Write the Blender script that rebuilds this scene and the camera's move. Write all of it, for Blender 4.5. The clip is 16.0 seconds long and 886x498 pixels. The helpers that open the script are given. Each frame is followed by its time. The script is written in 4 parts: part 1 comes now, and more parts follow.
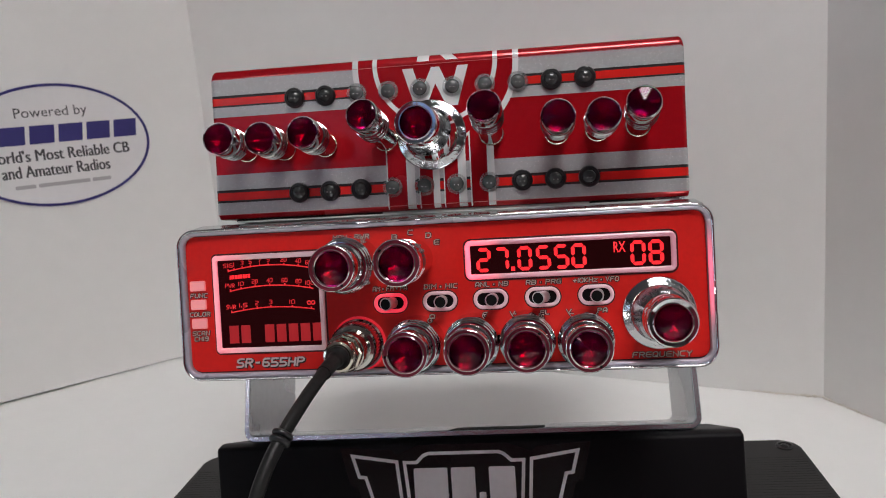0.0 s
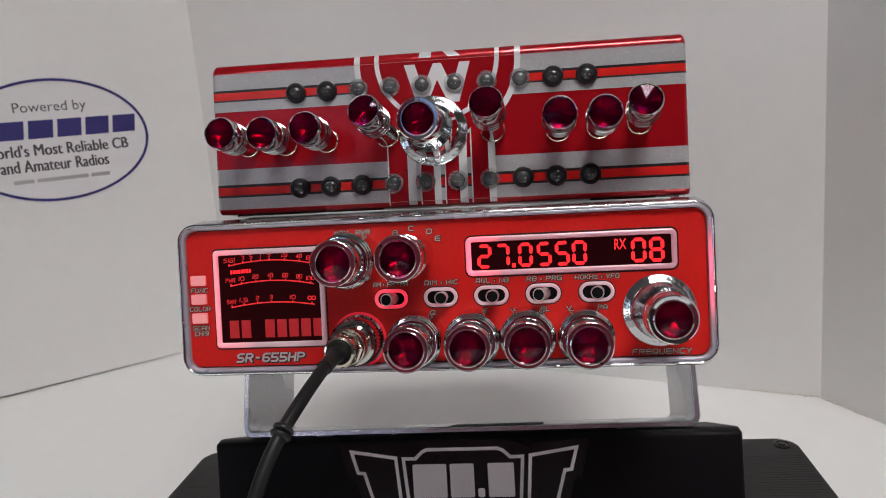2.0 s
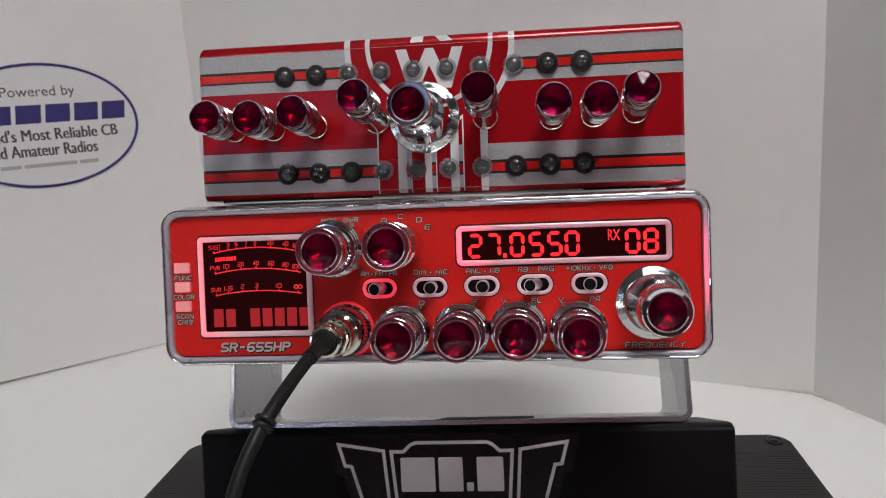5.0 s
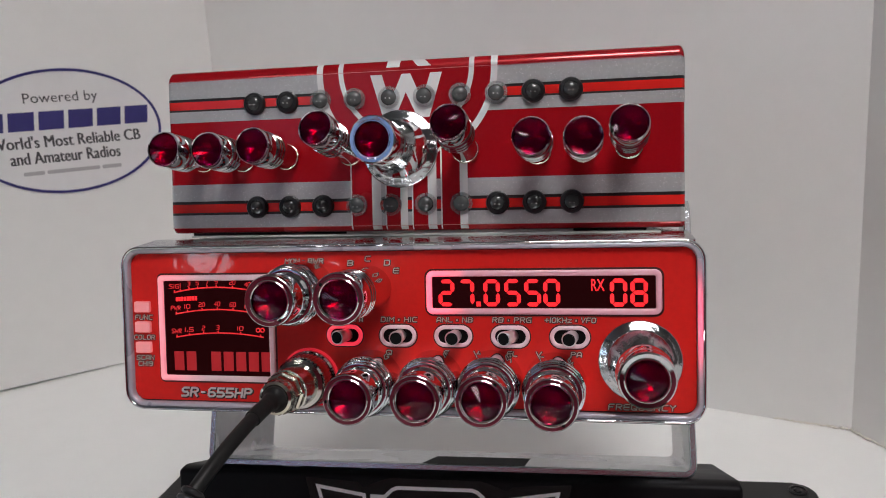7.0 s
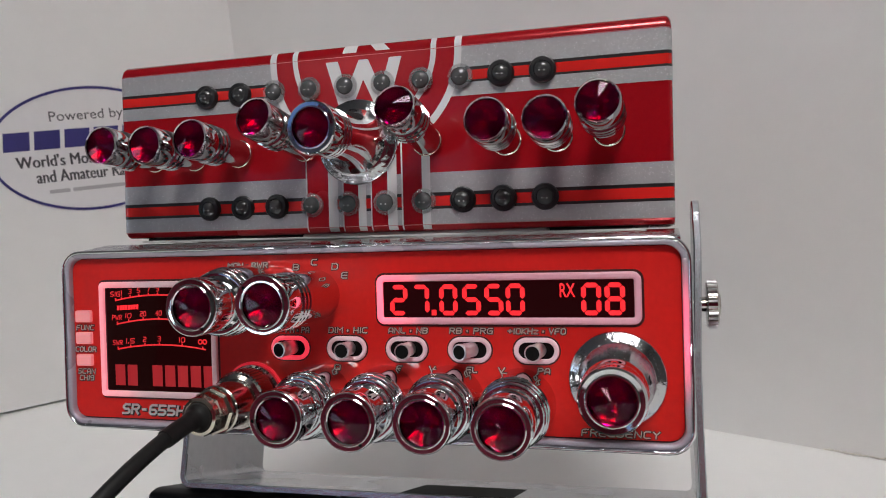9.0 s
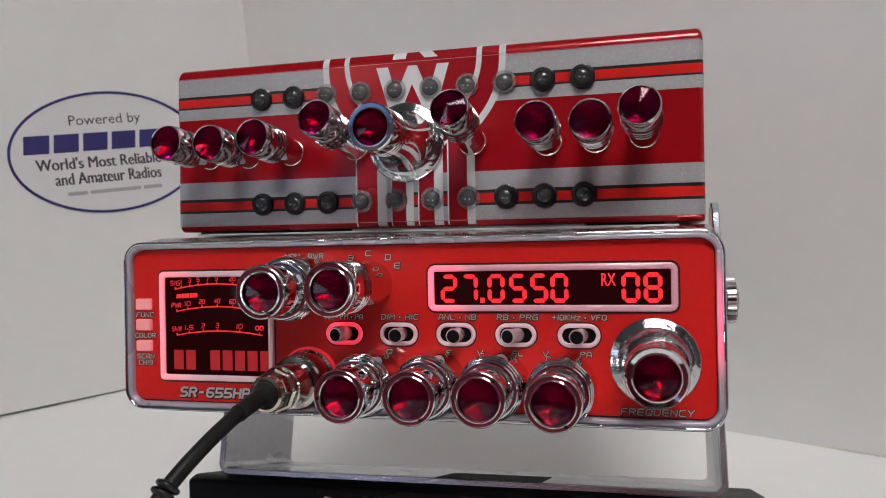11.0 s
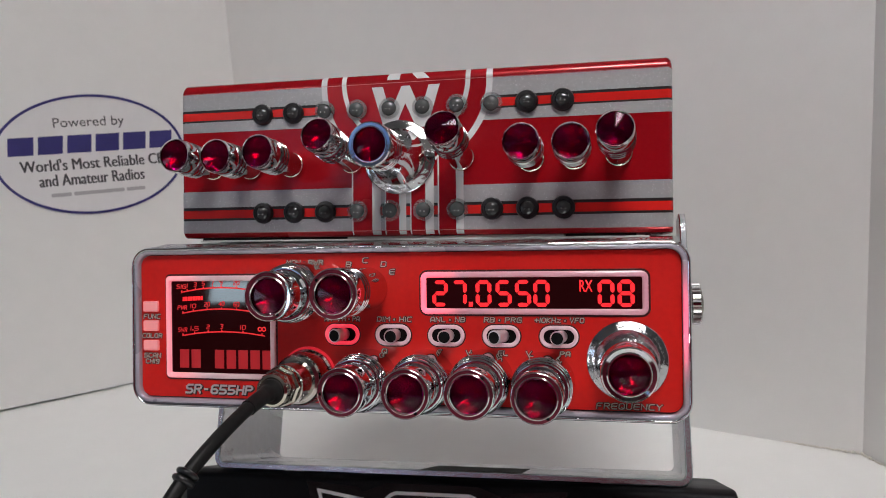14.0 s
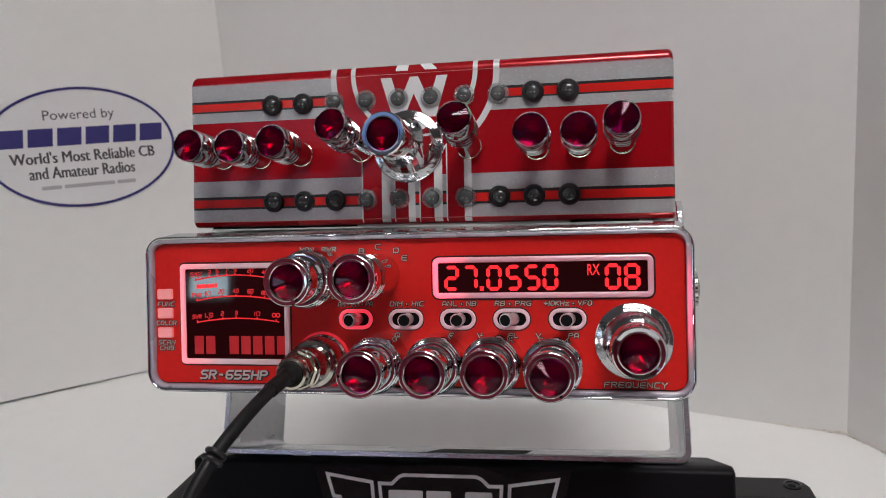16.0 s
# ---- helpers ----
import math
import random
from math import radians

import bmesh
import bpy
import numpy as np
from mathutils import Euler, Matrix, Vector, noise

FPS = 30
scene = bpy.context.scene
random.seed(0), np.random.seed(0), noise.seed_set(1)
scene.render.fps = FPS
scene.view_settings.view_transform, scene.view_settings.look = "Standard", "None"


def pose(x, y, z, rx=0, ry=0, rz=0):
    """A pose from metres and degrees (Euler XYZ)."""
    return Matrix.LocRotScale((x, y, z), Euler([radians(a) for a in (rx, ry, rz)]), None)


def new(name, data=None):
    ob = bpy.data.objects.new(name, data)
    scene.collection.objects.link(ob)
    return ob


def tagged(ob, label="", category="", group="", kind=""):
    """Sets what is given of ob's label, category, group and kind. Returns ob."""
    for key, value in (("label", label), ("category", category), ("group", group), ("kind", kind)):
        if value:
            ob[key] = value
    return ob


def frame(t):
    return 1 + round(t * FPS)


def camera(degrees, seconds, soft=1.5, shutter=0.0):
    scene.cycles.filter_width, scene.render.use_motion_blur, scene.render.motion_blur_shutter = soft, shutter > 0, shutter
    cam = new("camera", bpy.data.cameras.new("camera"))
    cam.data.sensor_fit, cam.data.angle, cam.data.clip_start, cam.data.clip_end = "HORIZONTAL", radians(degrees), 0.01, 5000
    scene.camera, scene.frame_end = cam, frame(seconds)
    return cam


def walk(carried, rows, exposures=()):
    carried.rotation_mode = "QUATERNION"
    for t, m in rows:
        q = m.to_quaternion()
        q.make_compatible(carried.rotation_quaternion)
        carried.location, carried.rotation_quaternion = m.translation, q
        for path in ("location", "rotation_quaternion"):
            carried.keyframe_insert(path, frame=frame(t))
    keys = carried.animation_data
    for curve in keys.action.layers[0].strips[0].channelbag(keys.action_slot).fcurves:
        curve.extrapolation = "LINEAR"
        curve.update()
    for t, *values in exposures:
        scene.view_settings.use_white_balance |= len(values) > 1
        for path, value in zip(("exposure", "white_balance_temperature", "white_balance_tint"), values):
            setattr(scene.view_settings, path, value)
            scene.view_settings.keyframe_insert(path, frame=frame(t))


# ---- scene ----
cam = camera(61.45, 16.0, soft=1.0)
# a small aperture focused on the knobs and faces
cam.data.dof.use_dof, cam.data.dof.focus_distance, cam.data.dof.aperture_fstop = True, 0.255, 36.0
# t, x, y, z in metres, then the turn about x, y and z in degrees
ROWS = [
    (0, 0.03873, -0.26018, 0.22283, 79.037, 4.975, 6.523),
    (0.5, 0.03882, -0.25927, 0.22187, 78.968, 4.859, 6.373),
    (1, 0.03862, -0.25860, 0.22091, 78.816, 4.718, 6.333),
    (1.5, 0.03810, -0.25808, 0.22032, 78.779, 4.633, 6.306),
    (2, 0.03732, -0.26079, 0.22206, 78.927, 4.580, 6.376),
    (2.5, 0.03867, -0.25894, 0.22145, 78.792, 4.579, 6.302),
    (3, 0.03946, -0.25739, 0.22074, 78.660, 4.539, 6.115),
    (3.5, 0.03868, -0.25581, 0.21901, 78.472, 4.284, 5.788),
    (4, 0.03728, -0.25468, 0.21687, 78.375, 4.017, 5.806),
    (6.3, 0.04659, -0.25539, 0.22646, 78.515, 3.471, 7.537),
    (6.5, 0.05213, -0.24749, 0.22790, 77.844, 3.720, 8.393),
    (7, 0.06378, -0.22623, 0.23148, 77.882, 3.810, 10.286),
    (7.5, 0.07625, -0.20762, 0.22799, 78.171, 4.235, 12.582),
    (8, 0.08755, -0.19878, 0.22112, 78.791, 4.748, 14.338),
    (8.2, 0.09151, -0.19289, 0.22037, 79.125, 4.870, 15.105),
    (10.3, 0.08360, -0.20193, 0.21179, 81.034, 5.128, 14.837),
    (10.5, 0.08209, -0.20513, 0.21180, 81.108, 4.902, 14.845),
    (11, 0.07673, -0.21450, 0.21506, 80.895, 4.321, 14.353),
    (11.5, 0.07455, -0.21952, 0.21817, 80.921, 3.898, 14.029),
    (12, 0.07576, -0.22371, 0.21964, 80.776, 3.726, 13.522),
    (12.5, 0.07511, -0.22823, 0.22054, 80.712, 3.657, 13.111),
    (13, 0.07387, -0.23053, 0.22248, 80.736, 3.542, 12.794),
    (13.5, 0.07423, -0.23301, 0.22166, 80.777, 3.542, 12.574),
    (14, 0.07523, -0.23519, 0.22138, 80.758, 3.611, 12.223),
    (14.5, 0.07398, -0.23792, 0.22041, 80.491, 3.703, 11.791),
    (15, 0.06911, -0.24215, 0.22038, 80.293, 3.712, 11.208),
    (15.5, 0.06643, -0.24375, 0.22351, 80.241, 3.707, 10.920),
    (16, 0.06600, -0.24510, 0.22098, 80.118, 3.769, 10.607),
]
walk(cam, [(t, pose(x, y, z, rx, ry, rz)) for t, x, y, z, rx, ry, rz in ROWS])

# ---- light: a closed workroom with ceiling panels ----
world = bpy.data.worlds.new("world")
scene.world = world
world.use_nodes = True
world.node_tree.nodes["Background"].inputs[0].default_value = (0.5, 0.5, 0.52, 1)
world.node_tree.nodes["Background"].inputs[1].default_value = 0.02
LAMP = 22.6
scene.view_settings.exposure = 0.0

# the tilt of the radio in its bracket and the small sideways lean of the two stacked cases
TILT = -9.8
RADIO = pose(0, 0.0049, 0.1538, TILT) @ pose(0, 0, 0, 0, 0.75, 0)
UPPER = pose(0.0031, 0.0351, 0.2120, TILT) @ pose(0, 0, 0, 0, 1.05, 0)


# ---- materials ----
def mat(name, color, rough=0.5, metal=0.0, coat=0.0, bump=0.0, scale=400.0, vary=0.0, emit=None, power=0.0, spec=0.5, rvary=0.0, flake=0.0):
    m = bpy.data.materials.new(name)
    m.use_nodes = True
    nt = m.node_tree
    b = nt.nodes["Principled BSDF"]
    b.inputs["Base Color"].default_value = (*color, 1)
    b.inputs["Roughness"].default_value = rough
    b.inputs["Metallic"].default_value = metal
    b.inputs["Coat Weight"].default_value = coat
    b.inputs["Coat Roughness"].default_value = 0.04
    b.inputs["Specular IOR Level"].default_value = spec
    if emit:
        b.inputs["Emission Color"].default_value = (*emit, 1)
        b.inputs["Emission Strength"].default_value = power
    if not (bump or vary or rvary or flake):
        return m
    tc = nt.nodes.new("ShaderNodeTexCoord")
    fine = nt.nodes.new("ShaderNodeTexNoise")
    fine.inputs["Scale"].default_value = scale
    fine.inputs["Detail"].default_value = 6
    nt.links.new(tc.outputs["Object"], fine.inputs["Vector"])
    broad = nt.nodes.new("ShaderNodeTexNoise")
    broad.inputs["Scale"].default_value = scale / 14
    broad.inputs["Detail"].default_value = 4
    nt.links.new(tc.outputs["Object"], broad.inputs["Vector"])
    if vary:
        both = nt.nodes.new("ShaderNodeMath")
        both.operation = "ADD"
        nt.links.new(fine.outputs["Fac"], both.inputs[0])
        nt.links.new(broad.outputs["Fac"], both.inputs[1])
        rng = nt.nodes.new("ShaderNodeMapRange")
        rng.inputs["From Min"].default_value, rng.inputs["From Max"].default_value = 0.6, 1.4
        rng.inputs["To Min"].default_value, rng.inputs["To Max"].default_value = 1 - vary, 1 + vary
        nt.links.new(both.outputs[0], rng.inputs["Value"])
        hsv = nt.nodes.new("ShaderNodeHueSaturation")
        hsv.inputs["Color"].default_value = (*color, 1)
        nt.links.new(rng.outputs[0], hsv.inputs["Value"])
        nt.links.new(hsv.outputs[0], b.inputs["Base Color"])
    if rvary:
        r2 = nt.nodes.new("ShaderNodeMapRange")
        r2.inputs["From Min"].default_value, r2.inputs["From Max"].default_value = 0.3, 0.7
        r2.inputs["To Min"].default_value, r2.inputs["To Max"].default_value = max(0.02, rough - rvary), rough + rvary
        nt.links.new(broad.outputs["Fac"], r2.inputs["Value"])
        nt.links.new(r2.outputs[0], b.inputs["Roughness"])
    if flake:
        vor = nt.nodes.new("ShaderNodeTexVoronoi")
        vor.inputs["Scale"].default_value = 3600
        nt.links.new(tc.outputs["Object"], vor.inputs["Vector"])
        r3 = nt.nodes.new("ShaderNodeMapRange")
        r3.inputs["To Min"].default_value, r3.inputs["To Max"].default_value = rough - flake, rough + flake
        sep = nt.nodes.new("ShaderNodeSeparateColor")
        nt.links.new(vor.outputs["Color"], sep.inputs[0])
        nt.links.new(sep.outputs[0], r3.inputs["Value"])
        nt.links.new(r3.outputs[0], b.inputs["Roughness"])
        spark = nt.nodes.new("ShaderNodeMapRange")
        spark.inputs["From Min"].default_value, spark.inputs["From Max"].default_value = 0.93, 1.0
        spark.inputs["To Min"].default_value, spark.inputs["To Max"].default_value = 1.0, 1.5
        nt.links.new(sep.outputs[1], spark.inputs["Value"])
        glint = nt.nodes.new("ShaderNodeHueSaturation")
        nt.links.new(hsv.outputs[0], glint.inputs["Color"])
        nt.links.new(spark.outputs[0], glint.inputs["Value"])
        nt.links.new(glint.outputs[0], b.inputs["Base Color"])
    if bump:
        bp = nt.nodes.new("ShaderNodeBump")
        bp.inputs["Strength"].default_value = bump
        bp.inputs["Distance"].default_value = 0.0004
        nt.links.new(fine.outputs["Fac"], bp.inputs["Height"])
        nt.links.new(bp.outputs[0], b.inputs["Normal"])
    return m


def crinkle(m, scale, strength):
    """A clear film that lies a little unevenly on the surface."""
    nt = m.node_tree
    tc = nt.nodes.new("ShaderNodeTexCoord")
    n = nt.nodes.new("ShaderNodeTexNoise")
    n.inputs["Scale"].default_value, n.inputs["Detail"].default_value = scale, 3
    nt.links.new(tc.outputs["Object"], n.inputs["Vector"])
    bp = nt.nodes.new("ShaderNodeBump")
    bp.inputs["Strength"].default_value, bp.inputs["Distance"].default_value = strength, 0.0004
    nt.links.new(n.outputs["Fac"], bp.inputs["Height"])
    nt.links.new(bp.outputs[0], nt.nodes["Principled BSDF"].inputs["Coat Normal"])


def glow_fade(m, axis, centre, near, far, low):
    """A glow strongest at one place: it falls off along an axis, millimetres from the centre."""
    nt = m.node_tree
    b = nt.nodes["Principled BSDF"]
    tc = nt.nodes.new("ShaderNodeTexCoord")
    sep = nt.nodes.new("ShaderNodeSeparateXYZ")
    nt.links.new(tc.outputs["Object"], sep.inputs[0])
    sub = nt.nodes.new("ShaderNodeMath")
    sub.operation = "SUBTRACT"
    sub.inputs[1].default_value = centre * 0.001
    nt.links.new(sep.outputs[axis], sub.inputs[0])
    dist = nt.nodes.new("ShaderNodeMath")
    dist.operation = "ABSOLUTE"
    nt.links.new(sub.outputs[0], dist.inputs[0])
    rng = nt.nodes.new("ShaderNodeMapRange")
    rng.interpolation_type = "SMOOTHSTEP"
    rng.inputs["From Min"].default_value, rng.inputs["From Max"].default_value = near * 0.001, far * 0.001
    rng.inputs["To Min"].default_value, rng.inputs["To Max"].default_value = b.inputs["Emission Strength"].default_value, low
    nt.links.new(dist.outputs[0], rng.inputs["Value"])
    nt.links.new(rng.outputs[0], b.inputs["Emission Strength"])
    return m


BOARD = mat("white_board", (0.76, 0.745, 0.728), 0.55, bump=0.12, scale=60, vary=0.025)
TABLE = mat("white_table", (0.82, 0.81, 0.795), 0.45, bump=0.06, scale=50, vary=0.02, rvary=0.08)
ROOMWALL = mat("room_paint", (0.17, 0.165, 0.16), 0.8, bump=0.1, scale=30, vary=0.05)
# rose stands in for the red reflections in the chrome
REDREFLECT = mat("rose_for_reflections", (0.40, 0.038, 0.075), 0.8, bump=0.1, scale=30, vary=0.08)
ROOMFLOOR = mat("room_floor", (0.06, 0.055, 0.05), 0.5, vary=0.1, scale=20)
CEILPAINT = mat("ceiling_paint", (0.5, 0.5, 0.49), 0.85, bump=0.1, scale=40, vary=0.03)
GLOW = mat("lamp_diffuser", (0.9, 0.9, 0.9), 0.4, emit=(1.0, 0.985, 0.985), power=LAMP)
GLOWFAR = mat("dim_lamp_diffuser", (0.9, 0.9, 0.9), 0.4, emit=(1.0, 0.97, 0.93), power=14.0)
DAY = mat("bright_window_pane", (0.8, 0.85, 0.9), 0.3, emit=(0.70, 0.88, 1.0), power=5.5)
DAYHIGH = mat("blue_window_pane", (0.5, 0.65, 0.9), 0.3, emit=(0.20, 0.42, 1.0), power=0.32)
DAYSIDE = mat("cool_window_pane", (0.7, 0.8, 0.9), 0.3, emit=(0.62, 0.80, 1.0), power=2.2)
STEEL_WHITE = mat("white_enamel", (0.75, 0.75, 0.74), 0.35)
PAPER_EDGE = mat("worn_board_core", (0.70, 0.66, 0.60), 0.9, bump=0.4, scale=500, vary=0.2)

CHROME = mat("chrome", (0.71, 0.715, 0.73), 0.05, 1.0, rvary=0.025, scale=300)
# toggle chrome, its colour lowered for the dark reflections on the shafts
DARKCHROME = mat("toggle_dark_chrome", (0.50, 0.50, 0.51), 0.07, 1.0, rvary=0.03, scale=300)
RIPPLED = mat("rippled_chrome", (0.60, 0.60, 0.61), 0.10, 1.0, bump=1.0, rvary=0.04, scale=260)
WAVYCHROME = mat("uneven_chrome", (0.70, 0.705, 0.715), 0.05, 1.0, bump=0.10, scale=240, rvary=0.02)
SATINCHROME = mat("satin_chrome", (0.86, 0.84, 0.85), 0.36, 1.0, rvary=0.06, scale=300)
NICKEL = mat("nickel_plate", (0.54, 0.505, 0.465), 0.11, 1.0, rvary=0.05, scale=300)
BRASSY = mat("warm_nickel", (0.66, 0.60, 0.50), 0.13, 1.0, rvary=0.05, scale=300)
SATIN = mat("satin_rim", (0.43, 0.39, 0.45), 0.28, 0.25, rvary=0.1, scale=200, coat=0.4)
# pink reflection on the rim, put in as an emitting colour
RIMPINK = mat("rim_pink_reflection", (0.46, 0.40, 0.44), 0.28, 0.2, coat=0.4, emit=(1.0, 0.05, 0.16), power=1.0)
glow_fade(RIMPINK, "Z", 3, 4, 21, 0.0)
DULLSTEEL = mat("dull_steel", (0.53, 0.535, 0.55), 0.26, 1.0, rvary=0.08, scale=250, vary=0.08)
CUTEDGE = mat("frosted_cut_edge", (0.74, 0.76, 0.80), 0.24, 0.9, bump=0.18, scale=900, vary=0.16)
# for the unseen underside plate that brightens the bracket foot
UNDERPALE = mat("pale_underside", (0.84, 0.84, 0.83), 0.38, 0.35, vary=0.05, scale=200, rvary=0.06)
GALV = mat("polished_steel", (0.56, 0.565, 0.58), 0.07, 1.0, bump=1.0, rvary=0.03, scale=300, vary=0.03)
FOIL = mat("jewel_foil", (0.60, 0.032, 0.15), 0.16, 1.0)
JEWEL = mat("red_jewel", (0.37, 0.0015, 0.105), 0.0)
JEWEL.node_tree.nodes["Principled BSDF"].inputs["Transmission Weight"].default_value = 0.96
JEWEL.node_tree.nodes["Principled BSDF"].inputs["IOR"].default_value = 1.32
REDPANEL = mat("red_face_plate", (0.66, 0.015, 0.011), 0.34, 0.0, coat=0.9, vary=0.09, scale=500, rvary=0.06, spec=0.35)
crinkle(REDPANEL, 170, 0.2)
REDCASE = mat("red_gloss_paint", (0.415, 0.005, 0.011), 0.26, 0.30, coat=0.38, vary=0.07, scale=90, rvary=0.03, spec=0.4)
REDSTRIPE = mat("bright_red_stripe", (0.66, 0.018, 0.014), 0.25, coat=0.6, vary=0.04, scale=200)
SILVERSTRIPE = mat("silver_flake_stripe", (0.51, 0.505, 0.51), 0.40, 0.6, coat=0.25, vary=0.09, scale=800, flake=0.07)
SHEETEDGE = mat("clear_sheet_edge", (0.62, 0.22, 0.23), 0.3, coat=0.4)
BLACKLINE = mat("black_pinstripe", (0.012, 0.010, 0.010), 0.35)
WHITEPAINT = mat("white_decal", (0.74, 0.72, 0.72), 0.35, coat=0.3, vary=0.03, scale=150)
SCREEN = mat("dark_screen", (0.006, 0.002, 0.002), 0.035, coat=0.6, rvary=0.012, scale=60, emit=(1, 0.02, 0.02), power=0.006)
BEZEL = mat("lit_bezel", (0.70, 0.40, 0.47), 0.3, coat=0.4, emit=(1.0, 0.04, 0.10), power=1.5)
glow_fade(BEZEL, "X", 10.5, 2, 16, 0.08)
METERBEZEL = mat("lit_meter_bezel", (0.70, 0.55, 0.58), 0.3, coat=0.4, emit=(1.0, 0.04, 0.10), power=0.6)
glow_fade(METERBEZEL, "X", -87, 2, 20, 0.05)
BEZELHOT = mat("red_lit_bezel", (0.72, 0.22, 0.26), 0.3, coat=0.4, emit=(1.0, 0.02, 0.06), power=0.75)
SLOTRING = mat("switch_ring", (0.74, 0.61, 0.65), 0.3, coat=0.4, emit=(1.0, 0.06, 0.14), power=0.09)
LIT = mat("red_segment", (0.5, 0.02, 0.02), 0.5, emit=(1.0, 0.012, 0.022), power=1.1)
LITMID = mat("red_character_bar", (0.2, 0.008, 0.012), 0.5, emit=(1.0, 0.012, 0.022), power=0.21)
LITDIM = mat("red_scale_mark", (0.5, 0.02, 0.02), 0.5, emit=(1.0, 0.012, 0.025), power=0.42)
RINGRED = mat("red_ring_light", (0.6, 0.03, 0.04), 0.4, emit=(1.0, 0.02, 0.05), power=0.4)
BUTTON = mat("pink_button", (0.82, 0.40, 0.40), 0.35, coat=0.3, emit=(1.0, 0.06, 0.09), power=0.25)
BLACK = mat("black_plastic", (0.007, 0.007, 0.008), 0.33, bump=0.1, scale=900)
HOLE = mat("black_recess", (0.004, 0.003, 0.003), 0.7, spec=0.1)
RUBBER = mat("black_rubber", (0.011, 0.0105, 0.0105), 0.46, bump=0.15, scale=700, vary=0.15, spec=0.25)
BLOCK = mat("black_satin_paint", (0.005, 0.004, 0.005), 0.46, bump=0.08, scale=500, vary=0.12, rvary=0.06, spec=0.13)
ANODISED = mat("black_anodised", (0.012, 0.011, 0.011), 0.50, 0.1, bump=0.15, scale=600, vary=0.15)
PRINTGREY = mat("grey_print", (0.42, 0.40, 0.41), 0.4, vary=0.05, scale=300)
PATCH = mat("emblem_ground_film", (0.007, 0.003, 0.004), 0.25, vary=0.1, scale=300, spec=0.18)
EMBLEM = mat("pale_emblem_print", (0.86, 0.83, 0.85), 0.42, 0.55, vary=0.04, scale=300)
# edge of the print, and the drawn shade round bezels and switches
DARKEDGE = mat("maroon_print_and_shade", (0.045, 0.007, 0.006), 0.4)
PRINTCORE = mat("beige_print", (0.52, 0.41, 0.37), 0.4)
SILVERPRINT = mat("silver_print", (0.64, 0.61, 0.61), 0.3, 0.4)
LEDCLEAR = mat("smoky_led_lens", (0.12, 0.12, 0.12), 0.25, coat=0.35, vary=0.12, scale=700)
LEDRIM = mat("clear_led_rim", (0.78, 0.78, 0.79), 0.16)
LEDRIM.node_tree.nodes["Principled BSDF"].inputs["Transmission Weight"].default_value = 0.8
LEDCLEAR.node_tree.nodes["Principled BSDF"].inputs["Transmission Weight"].default_value = 0.35
LEDDARK = mat("dark_led_lens", (0.035, 0.035, 0.035), 0.25, coat=0.35)
LEDDOT = mat("pale_lens_dot", (0.55, 0.55, 0.52), 0.3)
SIGNBLUE = mat("blue_ink", (0.035, 0.030, 0.16), 0.5, vary=0.1, scale=120)
SIGNDARK = mat("dark_ink", (0.06, 0.055, 0.06), 0.5)
TIPBLACK = mat("matt_black", (0.008, 0.008, 0.008), 0.7, spec=0.08, vary=0.1, scale=900)
PADGREY = mat("pale_grey_sheet", (0.55, 0.55, 0.53), 0.5, vary=0.06, scale=200)

MM = 0.001


# ---- helpers; shapes are drawn in millimetres ----
def part(name, bm, material, parent=None, label="", m=None, smooth=None):
    bmesh.ops.recalc_face_normals(bm, faces=bm.faces)
    me = bpy.data.meshes.new(name)
    bmesh.ops.scale(bm, vec=(MM, MM, MM), verts=bm.verts)
    bm.to_mesh(me)
    bm.free()
    for mt in material if isinstance(material, (list, tuple)) else [material]:
        me.materials.append(mt)
    if smooth is not None:
        for p in me.polygons:
            p.use_smooth = True
        me.set_sharp_from_angle(angle=radians(smooth))
    ob = new(name, me)
    if parent:
        ob.parent = parent
    if m is not None:
        ob.matrix_local = m
    if label:
        ob["label"] = label
    return ob


def thing(name, m, label, category, group="", kind=""):
    return tagged(place(new(name), m), label, category, group, kind)


def place(ob, m):
    ob.matrix_world = m
    return ob


def mm(x, y, z, rx=0, ry=0, rz=0):
    return pose(x * MM, y * MM, z * MM, rx, ry, rz)


def box(x0, x1, y0, y1, z0, z1, bev=0.0, seg=2):
    bm = bmesh.new()
    bmesh.ops.create_cube(bm, size=1, matrix=Matrix.LocRotScale(((x0 + x1) / 2, (y0 + y1) / 2, (z0 + z1) / 2), None, (x1 - x0, y1 - y0, z1 - z0)))
    if bev:
        bmesh.ops.bevel(bm, geom=bm.edges[:], offset=bev, segments=seg, profile=0.5, affect="EDGES")
    return bm


def lathe(profile, seg=40, caps=True):
    """Turned about y; profile: radius and y, from the back to the front."""
    bm = bmesh.new()
    rings = []
    for r, y in profile:
        rings.append([bm.verts.new((r * math.cos(2 * math.pi * k / seg), y, r * math.sin(2 * math.pi * k / seg))) for k in range(seg)])
    for a, b in zip(rings, rings[1:]):
        for k in range(seg):
            bm.faces.new((a[k], a[(k + 1) % seg], b[(k + 1) % seg], b[k]))
    if caps:
        bm.faces.new(rings[0])
        bm.faces.new(list(reversed(rings[-1])))
    return bm


def rrect(w, h, r, n=6, cx=0.0, cz=0.0):
    pts = []
    for sx, sz, a0 in ((1, 1, 0), (-1, 1, 90), (-1, -1, 180), (1, -1, 270)):
        for k in range(n + 1):
            a = radians(a0 + 90 * k / n)
            pts.append((cx + sx * (w / 2 - r) + r * math.cos(a), cz + sz * (h / 2 - r) + r * math.sin(a)))
    return pts


